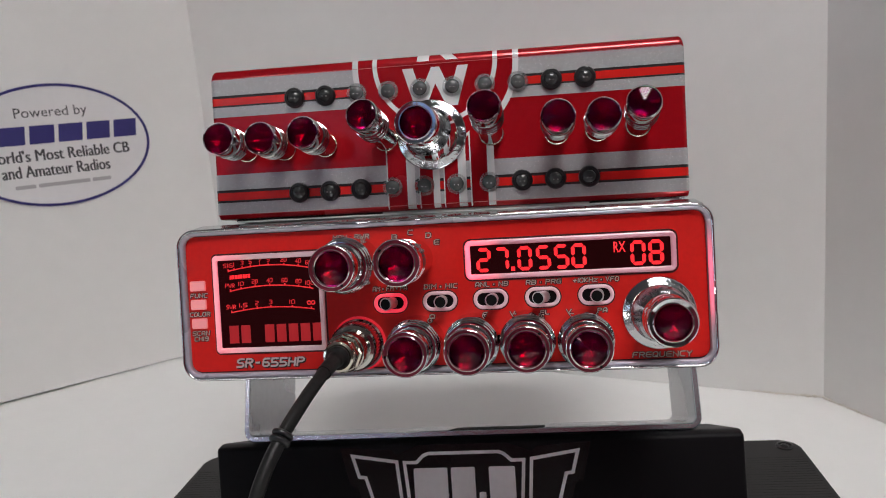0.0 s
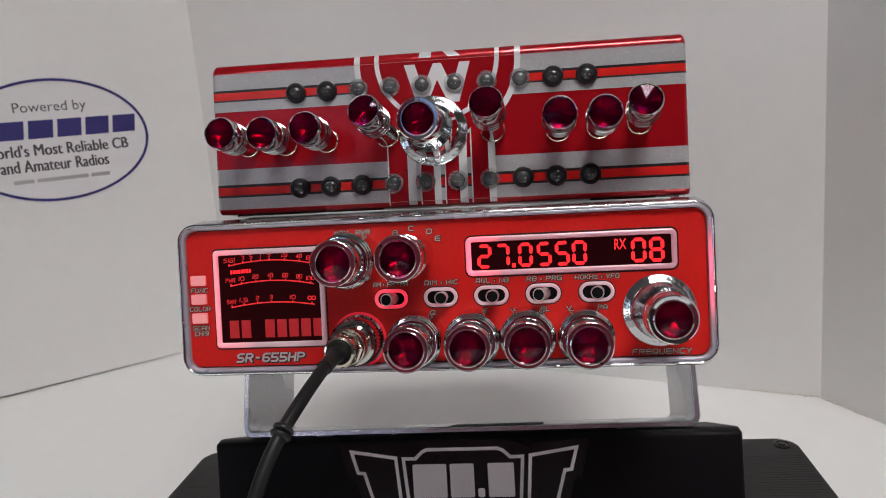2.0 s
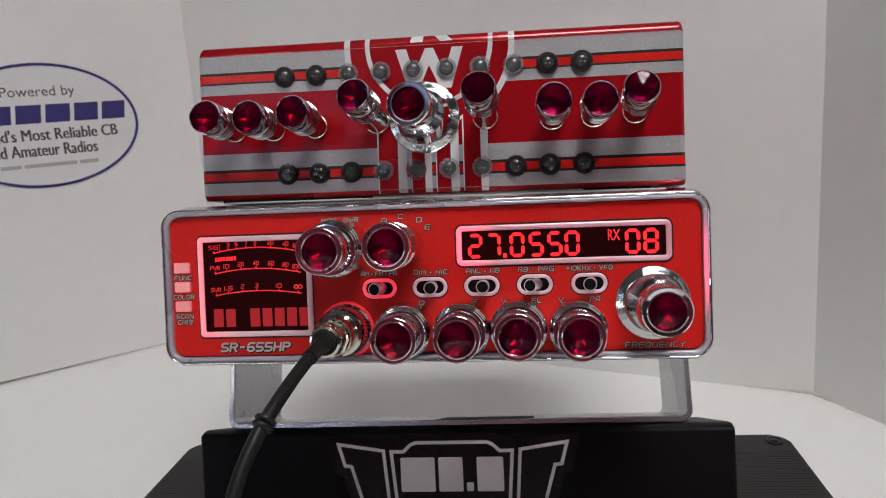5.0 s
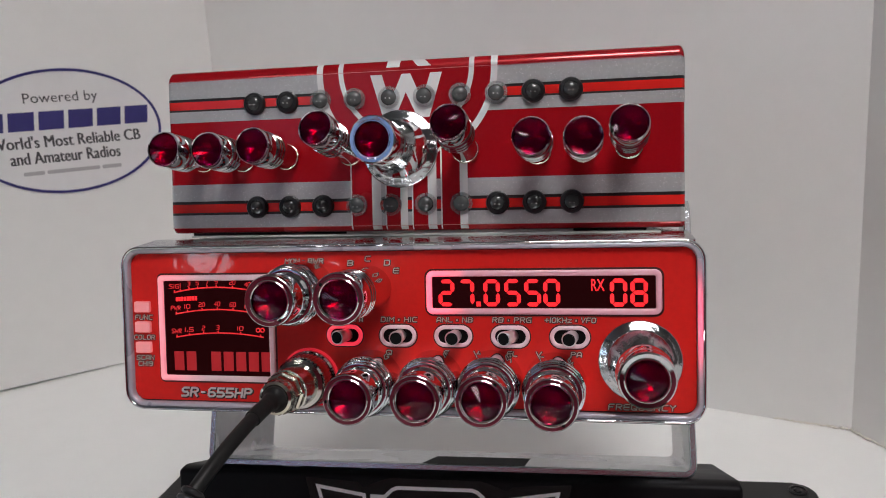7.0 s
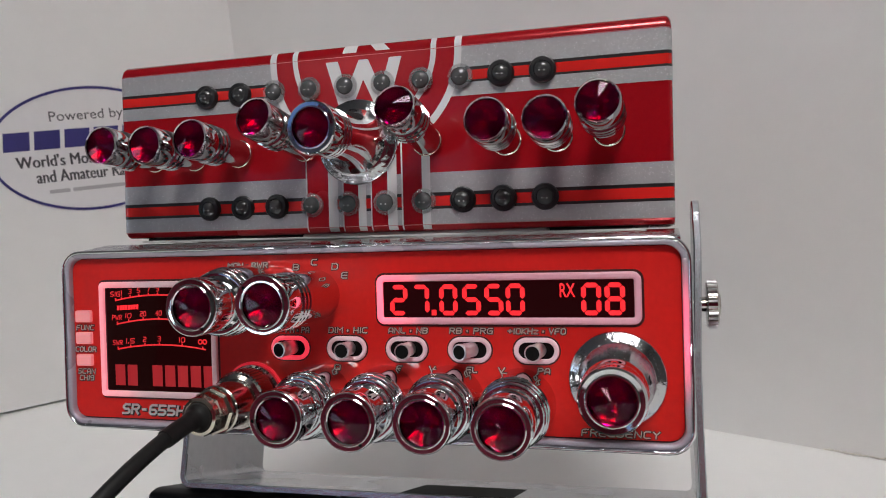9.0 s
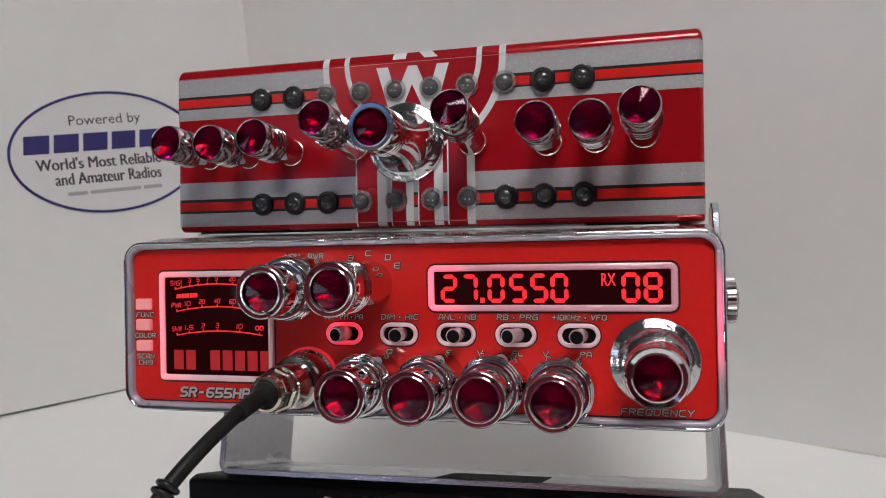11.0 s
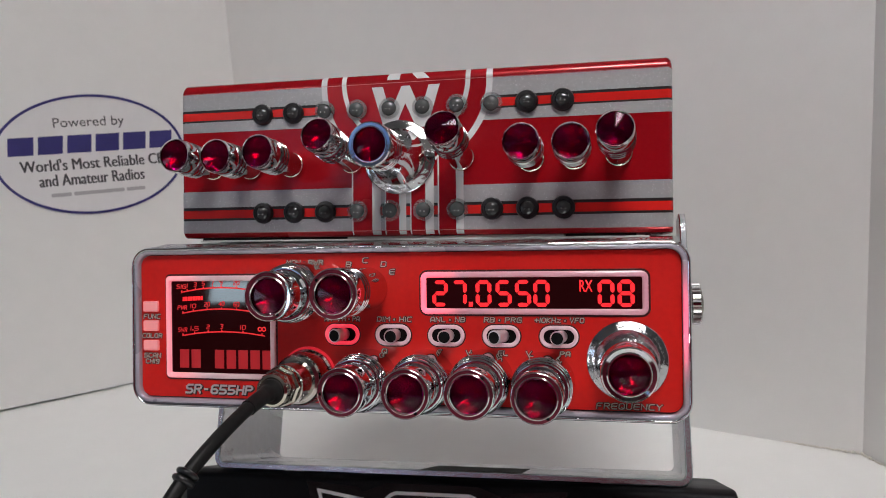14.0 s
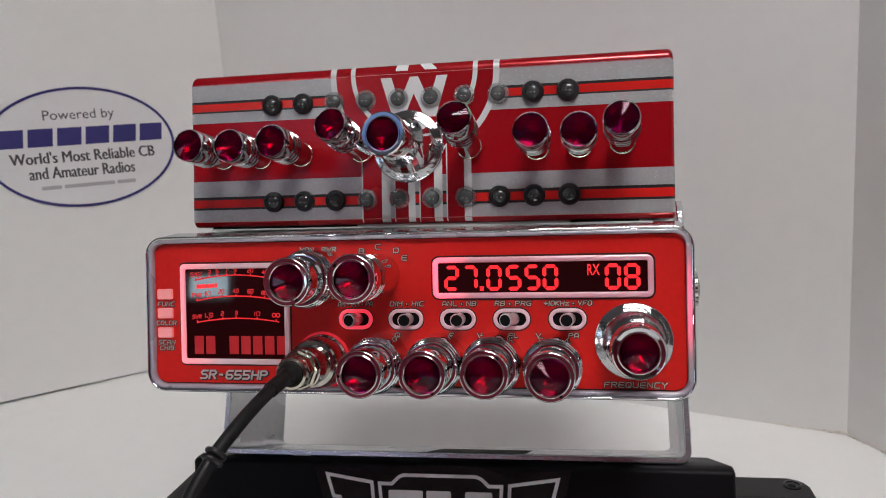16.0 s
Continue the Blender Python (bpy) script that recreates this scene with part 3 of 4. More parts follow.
# ---- the bracket ----
def bracket():
    """A bent strip leaning back on the sloping block: drawn upright, y along its foot, z up its arms."""
    b = thing("mounting_bracket", mm(0, 57, 73.1, -23), "polished steel U-shaped bracket holding the radio on the block", "bracket")
    # arm, bend, foot, bend, arm; the arms spread a little above the middle
    path = [(-106.6 - 2.0 * min(1.0, max(0.0, (z - 45) / 50)), z) for z in (115, 113.6, 111.8, 109.5, 106, 96, 84, 72, 60, 50, 30, 5.5)]
    for k in range(1, 8):
        a = radians(90 * k / 8)
        path.append((-101.1 - 5.5 * math.cos(a), 5.5 - 5.5 * math.sin(a)))
    path.append((-101.1, 0))
    path += [(-x - 1.3 + 0.3 * min(1.0, max(0.0, (z - 45) / 50)), z) for x, z in reversed(path)]
    t = 2.8
    n = len(path)
    rows, edge = [], []
    for i, p in enumerate(path):
        d1 = (Vector(p) - Vector(path[max(i - 1, 0)])) if i else Vector(path[1]) - Vector(p)
        d2 = (Vector(path[min(i + 1, n - 1)]) - Vector(p)) if i < n - 1 else d1
        d = (d1.normalized() + d2.normalized()).normalized()
        nrm = Vector((-d.y, d.x))
        up = min(1.0, max(0.0, (p[1] - 60) / 46))
        lip = max(0.0, (p[1] - 108) / 7)
        y0, y1 = 4 * lip ** 2, 66 - 48 * up - 4 * lip ** 2
        e = 0.5
        a, c = Vector(p), Vector(p) + nrm * t
        f = (c - a).normalized() * e
        # eight-sided section, its edges eased
        ring = [(a + f, y0), (c - f, y0), (c, y0 + e), (c, y1 - e), (c - f, y1), (a + f, y1), (a, y1 - e), (a, y0 + e)]
        rows.append([(v.x, y, v.y) for v, y in ring])
        edge.append([(v.x, y, v.y) for v, y in ((a + f * 0.3, y0 + 0.5), (c - f * 0.3, y0 + 0.5), (c - f * 0.9, y0 - 0.2), (a + f * 0.9, y0 - 0.2))])

    def strip(rows):
        bm = bmesh.new()
        rings = [[bm.verts.new(p) for p in row] for row in rows]
        m = len(rings[0])
        for a, c in zip(rings, rings[1:]):
            for j in range(m):
                bm.faces.new((a[j], a[(j + 1) % m], c[(j + 1) % m], c[j]))
        bm.faces.new(rings[0])
        bm.faces.new(list(reversed(rings[-1])))
        return bm
    part("strip", strip(rows), DULLSTEEL, b, "brushed steel strip", smooth=35)
    part("cut_edge", strip(edge), CUTEDGE, b, "pale frosted cut edge")
    part("rubber_pad", box(-8, 36, 1.6, 36, 2.6, 2.9, 0.1, 1), TIPBLACK, b, "thin black pad on the foot")
    for s, x in ((1, 107.9), (-1, -107.5)):
        kn = part("thumb_screw", lathe([(3, 0), (3, -1.0), (8.2, -1.1), (8.6, -1.6), (8.6, -4.8), (8.0, -5.4), (4.4, -5.5), (4.0, -6.3), (0.4, -6.4)], 36), NICKEL, b, "knurled nickel thumb screw", mm(x, 14.3, 76.4, 0, 0, 90 * s), 35)
        part("screw_shaft", lathe([(2.9, -1.0), (2.9, 11.0)], 20), NICKEL, kn, smooth=40)
        for k in range(24):
            part("knurl", box(-0.42, 0.42, -4.9, -1.5, 8.3, 9.35, 0.15, 1), SATINCHROME, kn, m=pose(0, 0, 0, 0, 15 * k, 0))


base_unit()
bracket()


# ---- knobs ----
def knob(parent, x, z, tip, big=10.2, front=8.3, stone=5.5, dots=(), stepped=True, turn=0.3):
    """A chrome knob with a red jewel in its front: stepped over a narrow shaft, or straight down to the panel."""
    if stepped:
        prof = [(big + 0.4, 0), (big + 0.1, tip + 18.6)]
        for c, y, t in ((big - 0.6, tip + 17.4, 0.85), (big - 0.85, tip + 15.3, 0.8), (big - 1.3, tip + 13.2, 0.75)):
            prof += [(c - 0.75, y + t)] + [(c + t * math.cos(radians(q)), y - t * math.sin(radians(q))) for q in (-90, -60, -30, 0, 30, 60, 90)] + [(c - 0.75, y - t)]
        prof += [(front - 0.6, tip + 11.6), (front - 0.6, tip + 11.0), (front - 0.35, tip + 10.6), (front - 0.35, tip + 8.7), (front - 0.7, tip + 8.3), (front - 0.7, tip + 7.9)]
    else:
        prof = [(front - 0.3, 0), (front - 0.3, tip + 14.6)]
        for g in range(3):
            y = tip + 14.2 - 2.0 * g
            prof += [(front, y), (front, y - 0.9), (front - 0.6, y - 1.2), (front - 0.6, y - 1.6)]
        prof += [(front - 0.7, tip + 7.9)]
    prof += [(front, tip + 7.6), (front + 0.1, tip + 4), (front + 0.1, tip + 0.5), (front, tip + 0.25), (front - 0.14, tip + 0.08), (front - 0.3, tip), ((front + stone) / 2 + 0.3, tip + 0.02),
             (stone + 0.85, tip + 0.06), (stone + 0.6, tip - 0.12), (stone + 0.35, tip - 0.12), (stone + 0.1, tip + 0.15), (stone + 0.05, tip + 1.2), (stone + 0.05, tip + 5)]
    k = part("knob", lathe(prof, 64), CHROME, parent, "stepped chrome knob" if stepped else "straight chrome knob", mm(x, 0, z), 24)
    jewel(k, stone, tip + 0.9, 2.0, turn=turn)
    for a in dots:
        part("set_screw", lathe([(0.55, tip + 0.3), (0.55, tip - 0.02), (0.1, tip - 0.03)], 10), HOLE, k, m=mm((front + stone) / 2 * math.cos(radians(a)), 0, (front + stone) / 2 * math.sin(radians(a))))
    return k


def horn(mouth, throat, y, depth):
    """The outline of a horn that narrows from its mouth to its throat."""
    return [(throat + (mouth - throat) * math.exp(-d / 5.0), y - d) for d in np.linspace(0, depth + y, 16)]


def flange(parent, r, w):
    """The dished lip of a horn, rolled at its edge."""
    prof = [(r - 0.2, 0.1), (r, -0.2), (r, -0.9), (r - 0.15, -1.2), (r - 0.5, -1.35), (r - w * 0.4, -1.75), (r - w * 0.7, -2.2), (r - w, -2.9), (r - w - 0.6, -2.9)]
    part("flange", lathe(prof, 64), RIPPLED, parent, "bright rippled chrome flange", smooth=50)


def flared_knob(parent, x, z, tip, wide, front, stone):
    k = part("knob", lathe(horn(wide - 2.6, front + 0.35, -2.4, 19.0) + [
                            (front - 0.2, tip + 6.4), (front + 0.25, tip + 6.0), (front + 0.25, tip + 1.0), (front + 0.05, tip + 0.4), (front - 0.4, tip), (stone + 0.9, tip + 0.25), (stone + 0.55, tip - 0.05), (stone + 0.25, tip - 0.05), (stone + 0.08, tip + 0.3), (stone + 0.05, tip + 1.3), (stone + 0.05, tip + 5)], 64), WAVYCHROME, parent, "flared chrome tuning knob", mm(x, 0, z), 24)
    flange(k, wide, 2.7)
    jewel(k, stone, tip + 0.9, 2.0, turn=0.3)
    part("set_screw", lathe([(1.1, 0.3), (1.1, -0.25), (0.8, -0.3), (0.6, 0.1), (0.1, 0.1)], 14), HOLE, k, m=aim((8.6 * math.cos(radians(12)), -9.5, 8.6 * math.sin(radians(12))), (20 * math.cos(radians(12)), -9.5, 20 * math.sin(radians(12)))))
    return k


def toggle(parent, base, tip, r=6.2, stone=5.3, bulge=1.4, turn=0.5):
    d = -(Vector(tip) - Vector(base)).length
    prof = [(4.5, 0), (4.5, d + 15.0), (5.0, d + 14.6), (5.6, d + 14.2)]
    for g in range(3):
        y = d + 13.9 - g * 2.1
        e = r + 0.1
        prof += [(e, y), (e, y - 1.0), (e - 0.6, y - 1.25), (e - 0.6, y - 1.6)]
    prof += [(r - 0.15, d + 6.6), (r, d + 5.8), (r, d + 1.2), (r - 0.2, d + 0.4), (stone + 0.45, d), (stone + 0.2, d + 0.3), (stone + 0.05, d + 1.1), (stone + 0.05, d + 5)]
    t = part("toggle", lathe(prof, 40), DARKCHROME, parent, "ribbed chrome toggle handle", aim(base, tip), 25)
    part("base_ring", lathe([(4.3, 0), (4.75, -0.2), (4.85, -0.6), (4.75, -1.0), (4.3, -1.3)], 32), BRASSY, t, "thin brassy ring", smooth=40)
    jewel(t, stone, d + 0.5, bulge, 14, turn=turn)
    return t


# ---- the radio ----
SEG = {"0": "abcdef", "2": "abged", "5": "afgcd", "7": "abc", "8": "abcdefg"}


def digit(parent, ch, x, z, w=5.35, h=8.9):
    """A lit seven-segment figure, x its left edge and z its foot; every segment a piece."""
    t, g = 1.3, 0.17
    q = t / 2
    x0, x1, z0, z1, zm = x + q, x + w - q, z + q, z + h - q, z + h / 2
    ends = {"a": ((x0, z1), (x1, z1)), "b": ((x1, zm), (x1, z1)), "c": ((x1, z0), (x1, zm)), "d": ((x0, z0), (x1, z0)), "e": ((x0, z0), (x0, zm)), "f": ((x0, zm), (x0, z1)), "g": ((x0, zm), (x1, zm))}
    for s in SEG[ch]:
        a, b = Vector(ends[s][0]), Vector(ends[s][1])
        d = (b - a).normalized()
        n = Vector((-d.y, d.x)) * t / 2
        a2, b2 = a + d * g, b - d * g
        pts = [a2, a2 + d * t / 2 + n, b2 - d * t / 2 + n, b2, b2 - d * t / 2 - n, a2 + d * t / 2 - n]
        part("segment", prism([(p.x, p.y) for p in pts], -0.3, -0.4), LIT, parent)


def arc_band(parent, x0, x1, zl, zm, zr, t, ticks, material):
    """A bowed scale line with its ticks."""
    def zz(u):
        return zl * 2 * (u - 0.5) * (u - 1) - zm * 4 * u * (u - 1) + zr * 2 * u * (u - 0.5)
    bm = bmesh.new()
    n = 28
    for y in (-0.06,):
        lo = [bm.verts.new((x0 + (x1 - x0) * k / n, y, zz(k / n) - t / 2)) for k in range(n + 1)]
        hi = [bm.verts.new((x0 + (x1 - x0) * k / n, y, zz(k / n) + t / 2)) for k in range(n + 1)]
        for k in range(n):
            bm.faces.new((lo[k], lo[k + 1], hi[k + 1], hi[k]))
    for u, w in ticks:
        x, z = x0 + (x1 - x0) * u, zz(u)
        v = [bm.verts.new((x + a * w / 2, -0.07, z + b)) for a, b in ((-1, 0), (1, 0), (1, 0.8), (-1, 0.8))]
        bm.faces.new(v)
    part("scale_line", bm, material, parent)
    return zz


def meter(radio):
    part("meter_bezel", frame_ring(43.6, 37.6, 1.6, 2.0, 0, -1.1, -64.4, 0.1, 0.5), METERBEZEL, radio, "pink-lit white meter bezel")
    s = part("meter_screen", prism(rrect(39.6, 33.6, 0.6, 3, -64.4, 0.1), 0.2, -0.25), SCREEN, radio, "black meter screen with red scales")
    y = -0.33
    holder = s
    for x0, x1, zl, zm, zr, nums, word in ((-80.3, -47.2, 12.7, 14.5, 12.6, (("1", .08), ("3", .18), ("5", .28), ("7", .39), ("9", .495), ("20", .68), ("40", .85), ("60", .97)), "SIG"),
                                           (-79.9, -46.8, 5.0, 6.7, 4.8, (("10", .14), ("20", .31), ("40", .486), ("60", .665), ("80", .83), ("100", .96)), "PWR"),
                                           (-79.9, -46.8, -3.2, -1.6, -3.0, (("1.5", .154), ("2", .32), ("3", .486), ("10", .74), ("∞", .965)), "SWR")):
        zz = arc_band(holder, x0, x1, zl, zm, zr, 0.5, [(u, 0.5) for _, u in nums] + [(0.01, 0.6)], LITDIM)
        for c in holder.children:
            if c.name.startswith("scale_line"):
                c.matrix_local = mm(0, -0.24, 0)
        stroke_print("lettering", word, x0 + 0.2, zl + 2.2, 3.6, 1.45, 0.26, LITDIM, holder, y, 0.1)
        for tx, u in nums:
            x = x0 + (x1 - x0) * u
            if tx == "∞":
                for dx in (-0.8, 0.8):
                    ring = lathe([(0.9, -0.05), (0.9, -0.12), (0.45, -0.12), (0.45, -0.05)], 16, False)
                    part("scale_mark", ring, LITDIM, holder, m=mm(x + dx, y + 0.05, zz(u) + 2.3))
            else:
                stroke_print("lettering", tx, x, zz(u) + 1.95, (0.3 if tx == "1" else 1.1 * len(tx) - 0.1), 1.45, 0.26, LITDIM, holder, y, 0.1)
    for k in range(8):
        x = -79.6 + k * 1.05
        part("signal_bar", prism([(x, 9.6 + 0.05 * k), (x + 0.8, 9.6 + 0.05 * k), (x + 0.9, 11.1 + 0.05 * k), (x + 0.1, 11.1 + 0.05 * k)], y, y - 0.05), LIT, holder)
    # the operator's own line: one plain bar for each character
    x = -81.0
    for k in range(8):
        if k != 2:
            cell = box(x + 0.1, x + 3.8, y - 0.06, y + 0.02, -15.0, -8.2)
            part("character_bar", cell, LITMID, holder)
        x += 4.72
    return s


def display(radio):
    part("display_bezel", frame_ring(75.4, 14.4, 2.4, 1.95, 0, -1.1, 49.0, 12.5, 0.6), BEZEL, radio, "pink-lit white display bezel")
    s = part("display_screen", prism(rrect(71.6, 10.6, 0.6, 3, 49.0, 12.4), 0.2, -0.25), SCREEN, radio, "black frequency display with red figures")
    z = 7.9
    for ch, x in zip("270550", (15.4, 22.0, 30.4, 37.2, 43.7, 49.8)):
        digit(s, ch, x, z)
    part("decimal_point", box(28.0, 29.4, -0.4, -0.3, z, z + 1.6), LIT, s)
    for ch, x in zip("08", (70.7, 77.0)):
        digit(s, ch, x, z)
    lettering("lettering", "RX", 67.0, 14.8, 4.2, 3.8, LIT, s, -0.32, fat=0.012)


def slide_switch(radio, x, z, at, hot=False):
    sw = part("switch_surround", frame_ring(12.7, 7.3, 3.65, 1.35, 0, -0.9, x, z, 0.5), BEZELHOT if hot else SLOTRING, radio, "white lit oval switch surround")
    part("slot", prism(rrect(10.4, 5.0, 2.4, 6, x, z), 0.15, -0.12), HOLE, sw)
    base, tip = (x + 0.7, 0.1, z + 0.1), (x + at, -6.4, z + 0.1)
    lv = part("lever", lathe([(2.1, 0.1), (2.1, -3.2), (2.2, -3.3), (2.1, -3.5), (2.1, -5.2), (2.35, -5.5), (2.4, -6.1), (2.2, -6.4)], 28), SATINCHROME, sw, "short satin chrome lever", aim(base, tip), 30)
    part("lever_tip", lathe([(1.95, -6.2), (1.95, -6.45), (1.7, -6.55), (0.2, -6.6)], 24), TIPBLACK, lv, "black ribbed tip")


def radio_unit():
    r = thing("cb_radio", RADIO, "red-faced chrome radio with jewelled knobs and lit red displays", "radio")
    # the case: its top slopes gently down to the face's rim
    side = [(2.0, -27.3), (2.0, 28.6), (2.3, 28.85), (2.9, 29.0), (16.0, 30.85), (17.0, 30.97), (18.0, 31.0), (138, 31.0), (140, 29.0), (140, -27.3)]
    part("chassis", prism(side, -97.0, 97.0), GALV, r, "polished metal case", mm(0, 0, 0, 0, 0, 90), 35)
    # unseen pale plate, added to reflect light onto the bracket foot
    part("underside_reflector", box(-95.5, 95.5, 3.5, 138.5, -27.9, -27.25, 0.2, 1), UNDERPALE, r, "unseen pale plate added to brighten the bracket foot")
    # grille is unseen, placed to give a dark reflection in the foot
    part("speaker_grille", box(-22, 33, 66, 118, -28.7, -27.85, 0.2, 1), BLACK, r, "unseen black grille under the case, for its reflection")
    part("face_rim", frame_ring(199.4, 58.3, 7.0, 1.1, 4.5, -2.2, 0, 0.1, 0.5), CHROME, r, "chrome outer rim", smooth=50)
    part("inner_rim", frame_ring(197.3, 56.2, 5.9, 1.6, 3.0, -1.9, 0, 0.2, 0.6), SATIN, r, "silver-grey inner rim", smooth=50)
    # emitting strip in place of the pink reflection on the rim
    part("rim_reflection_strip", box(97.1, 98.5, -2.2, -1.2, -23, 23, 0.4), RIMPINK, r, "glowing strip standing in for pink reflection on the rim")
    part("face_plate", prism(rrect(193.7, 52.2, 3.6, 6, 0, 0.35), 3.0, 0.0, 0.25), REDPANEL, r, "bright red face plate")
    # black sheet added behind the face to darken the gap round it
    part("gap_backing", prism(rrect(195.5, 54.0, 4.4, 6, 0, 0.3), 2.9, 0.6), BLACK, r)
    # raised dark rings drawn in for the shade round bezels and switches
    for w, h, rr, x, z in ((44.9, 38.9, 2.0, -64.4, 0.1), (76.7, 15.7, 2.8, 49.0, 12.5)):
        part("bezel_shade_line", frame_ring(w, h, rr, 0.9, 0.1, -0.08, x, z, 0.04), DARKEDGE, r)
    for x in (-17.4, 1.2, 20.0, 38.9, 58.0):
        part("surround_shade_line", frame_ring(13.6, 8.2, 4.1, 0.6, 0.1, -0.08, x, -2.0, 0.04), DARKEDGE, r)
    meter(r)
    display(r)
    for z in (7.6, 0.4, -6.9):
        part("push_button", prism(rrect(6.0, 3.9, 0.5, 4, -92.6, z), 0.1, -1.2, 0.35), BUTTON, r, "small pink-lit button")
    for tx, z, w in (("FUNC", 3.8, 6.7), ("COLOR", -3.4, 8.0), ("SCAN", -10.7, 6.7), ("CH19", -12.9, 5.4)):
        outlined(tx, -92.4, z, w, 1.5, r)
    for x, at, hot in ((-17.4, -0.9, True), (1.2, 0.8, False), (20.0, 0.6, False), (38.9, -1.9, False), (58.0, -0.2, False)):
        slide_switch(r, x, -2.0, at, hot)
    for tx, x, w in (("AM • FM • PA", -17.4, 12.8), ("DIM • HIC", 1.7, 12.2), ("ANL • NB", 20.6, 11.8), ("RB • PRG", 39.5, 12.4), ("+10KHz • VFO", 58.2, 16.0)):
        outlined(tx, x, 3.4, w, 1.5, r)
    for tx, x, w in (("Q", -2.0, 2.0), ("F", 17.6, 1.7), ("V", 27.6, 2.0), ("EL", 39.4, 3.6), ("V", 48.0, 2.0), ("PA", 60.0, 3.8)):
        outlined(tx, x, -7.7, w * 0.85, 1.45, r)
    for tx, x, z in (("B", -14.7, 22.5), ("C", -8.6, 23.9), ("D", -1.9, 22.5), ("E", 1.1, 19.8)):
        outlined(tx, x, z, 1.75, 1.65, r)
    outlined("MON • PWR", -31.2, 23.35, 13.6, 1.5, r)
    outlined("FREQUENCY", 80.2, -24.3, 20.4, 1.75, r)
    a = stroke_print("model_mark_edge", "SR-655HP", -65.0, -22.9, 26.2, 2.9, 1.2, BLACKLINE, r, -0.08, 0.2)
    stroke_print("model_mark", "SR-655HP", -65.3, -22.7, 26.2, 2.9, 0.66, SILVERPRINT, a, -0.14, 0.2, 0.25)
    knob(r, -30.8, 13.2, -31.0, 10.0, 7.9, 5.6, (300,))
    knob(r, -8.3, 14.0, -33.0, 8.7, 7.9, 5.6, (140,), False)
    for x, z, dots, turn in ((-7.8, -16.9, (185,), 0.556), (13.0, -16.8, (300,), 0.222), (32.8, -16.5, (50,), 0.95), (53.1, -17.0, (300,), 0.667)):
        knob(r, x, z, -28.8, 9.6, 7.75, 5.6, dots, turn=turn)
    flared_knob(r, 79.8, -9.4, -28.6, 13.0, 8.0, 5.6)
    # microphone socket in its lit ring
    part("ring_light", lathe([(10.4, 0.1), (10.4, -0.25), (9.5, -0.25), (9.5, 0.1)], 48, False), RINGRED, r, "glowing red ring", mm(-30.3, 0, -16.9))
    part("socket", lathe([(9.6, 0.5), (9.6, -1.5), (9.0, -2.2), (7.0, -2.3)], 40), NICKEL, r, "threaded nickel microphone socket", mm(-30.3, 0, -16.9), 30)
    return r


def microphone_lead():
    c = thing("microphone_lead", RADIO, "black microphone cable with a nickel screw plug in the radio", "cable")
    x, z = -30.4, -16.8
    sleeve = part("plug_sleeve", lathe([(8.3, -2.4), (8.7, -2.8), (8.7, -9.5), (8.2, -10.2), (6.9, -10.6), (6.9, -20.8), (6.5, -21.2)], 44), NICKEL, c, "smooth nickel plug sleeve", mm(x, 0, z), 30)
    for k in range(44):
        part("knurl", box(-0.28, 0.28, -9.2, -3.2, 8.5, 8.95), NICKEL, sleeve, m=pose(0, 0, 0, 0, 360 / 44 * k, 0))
    part("gland_nut", lathe([(5.9, -21.0), (6.7, -21.5), (6.7, -23.2), (6.0, -23.8), (6.0, -27.0), (5.5, -28.0), (4.2, -28.3)], 8), BRASSY, c, "eight-sided nickel gland nut", mm(x, 0, z))
    part("collar", lathe([(5.5, -27.6), (5.2, -29.4), (4.4, -29.8), (3.4, -29.4)], 36), BRASSY, c, "", mm(x, 0, z), 30)
    path = spline([(x, -28, z), (x - 0.5, -34, z - 0.8), (x - 1.9, -44, z - 3.6), (x - 4.6, -56, z - 9.4), (x - 8.2, -66.5, z - 17.4), (x - 12.0, -74, z - 28), (x - 16, -82, z - 46), (x - 22, -92, z - 72), (x - 34, -104, z - 101), (x - 70, -128, z - 118), (x - 140, -160, z - 128)], 8)
    part("cable", tube(path, 2.1, 18), RUBBER, c, "round black rubber cable", smooth=60)
    boot = spline([(x, -28.5, z), (x - 0.3, -32.5, z - 0.5), (x - 0.9, -37, z - 1.5), (x - 1.6, -42, z - 2.9)], 6)
    part("strain_relief", tube(boot, [4.0, 4.0, 4.0, 3.9, 3.1, 2.9, 2.8, 2.7] + [2.5] * (len(boot) - 8), 20), RUBBER, c, "", smooth=50)
    d = (Vector((x - 12.0, -74, z - 28)) - Vector((x - 5.0, -59, z - 10.2)))
    at = aim((x - 8.2, -66.5, z - 17.4), Vector((x - 8.2, -66.5, z - 17.4)) + d)
    for y in (-0.4, 1.6):
        part("cable_ring", lathe([(2.5, y + 0.9), (3.2, y + 0.5), (3.35, y), (3.2, y - 0.5), (2.5, y - 0.9)], 24), BLACK, c, "glossy black cable ring", at, 60)


# ---- the upper case ----
TOP, BEND, EDGE = 31.4, 3.8, 2.0


def face_y(z):
    """The front of the case: flat, then bending back into the top."""
    if z < -26.9:
        u = min(-26.9 - z, 3.0)
        return 3.0 - math.sqrt(9.0 - u * u)
    d = z - (TOP - BEND)
    return 0.0 if d <= 0 else BEND - math.sqrt(max(BEND * BEND - d * d, 0.0))


def edge_y(x):
    """How far the front turns back at its two rounded ends."""
    d = abs(x) - (94.2 - EDGE)
    return 0.0 if d <= 0 else EDGE - math.sqrt(max(EDGE * EDGE - d * d, 0.0))


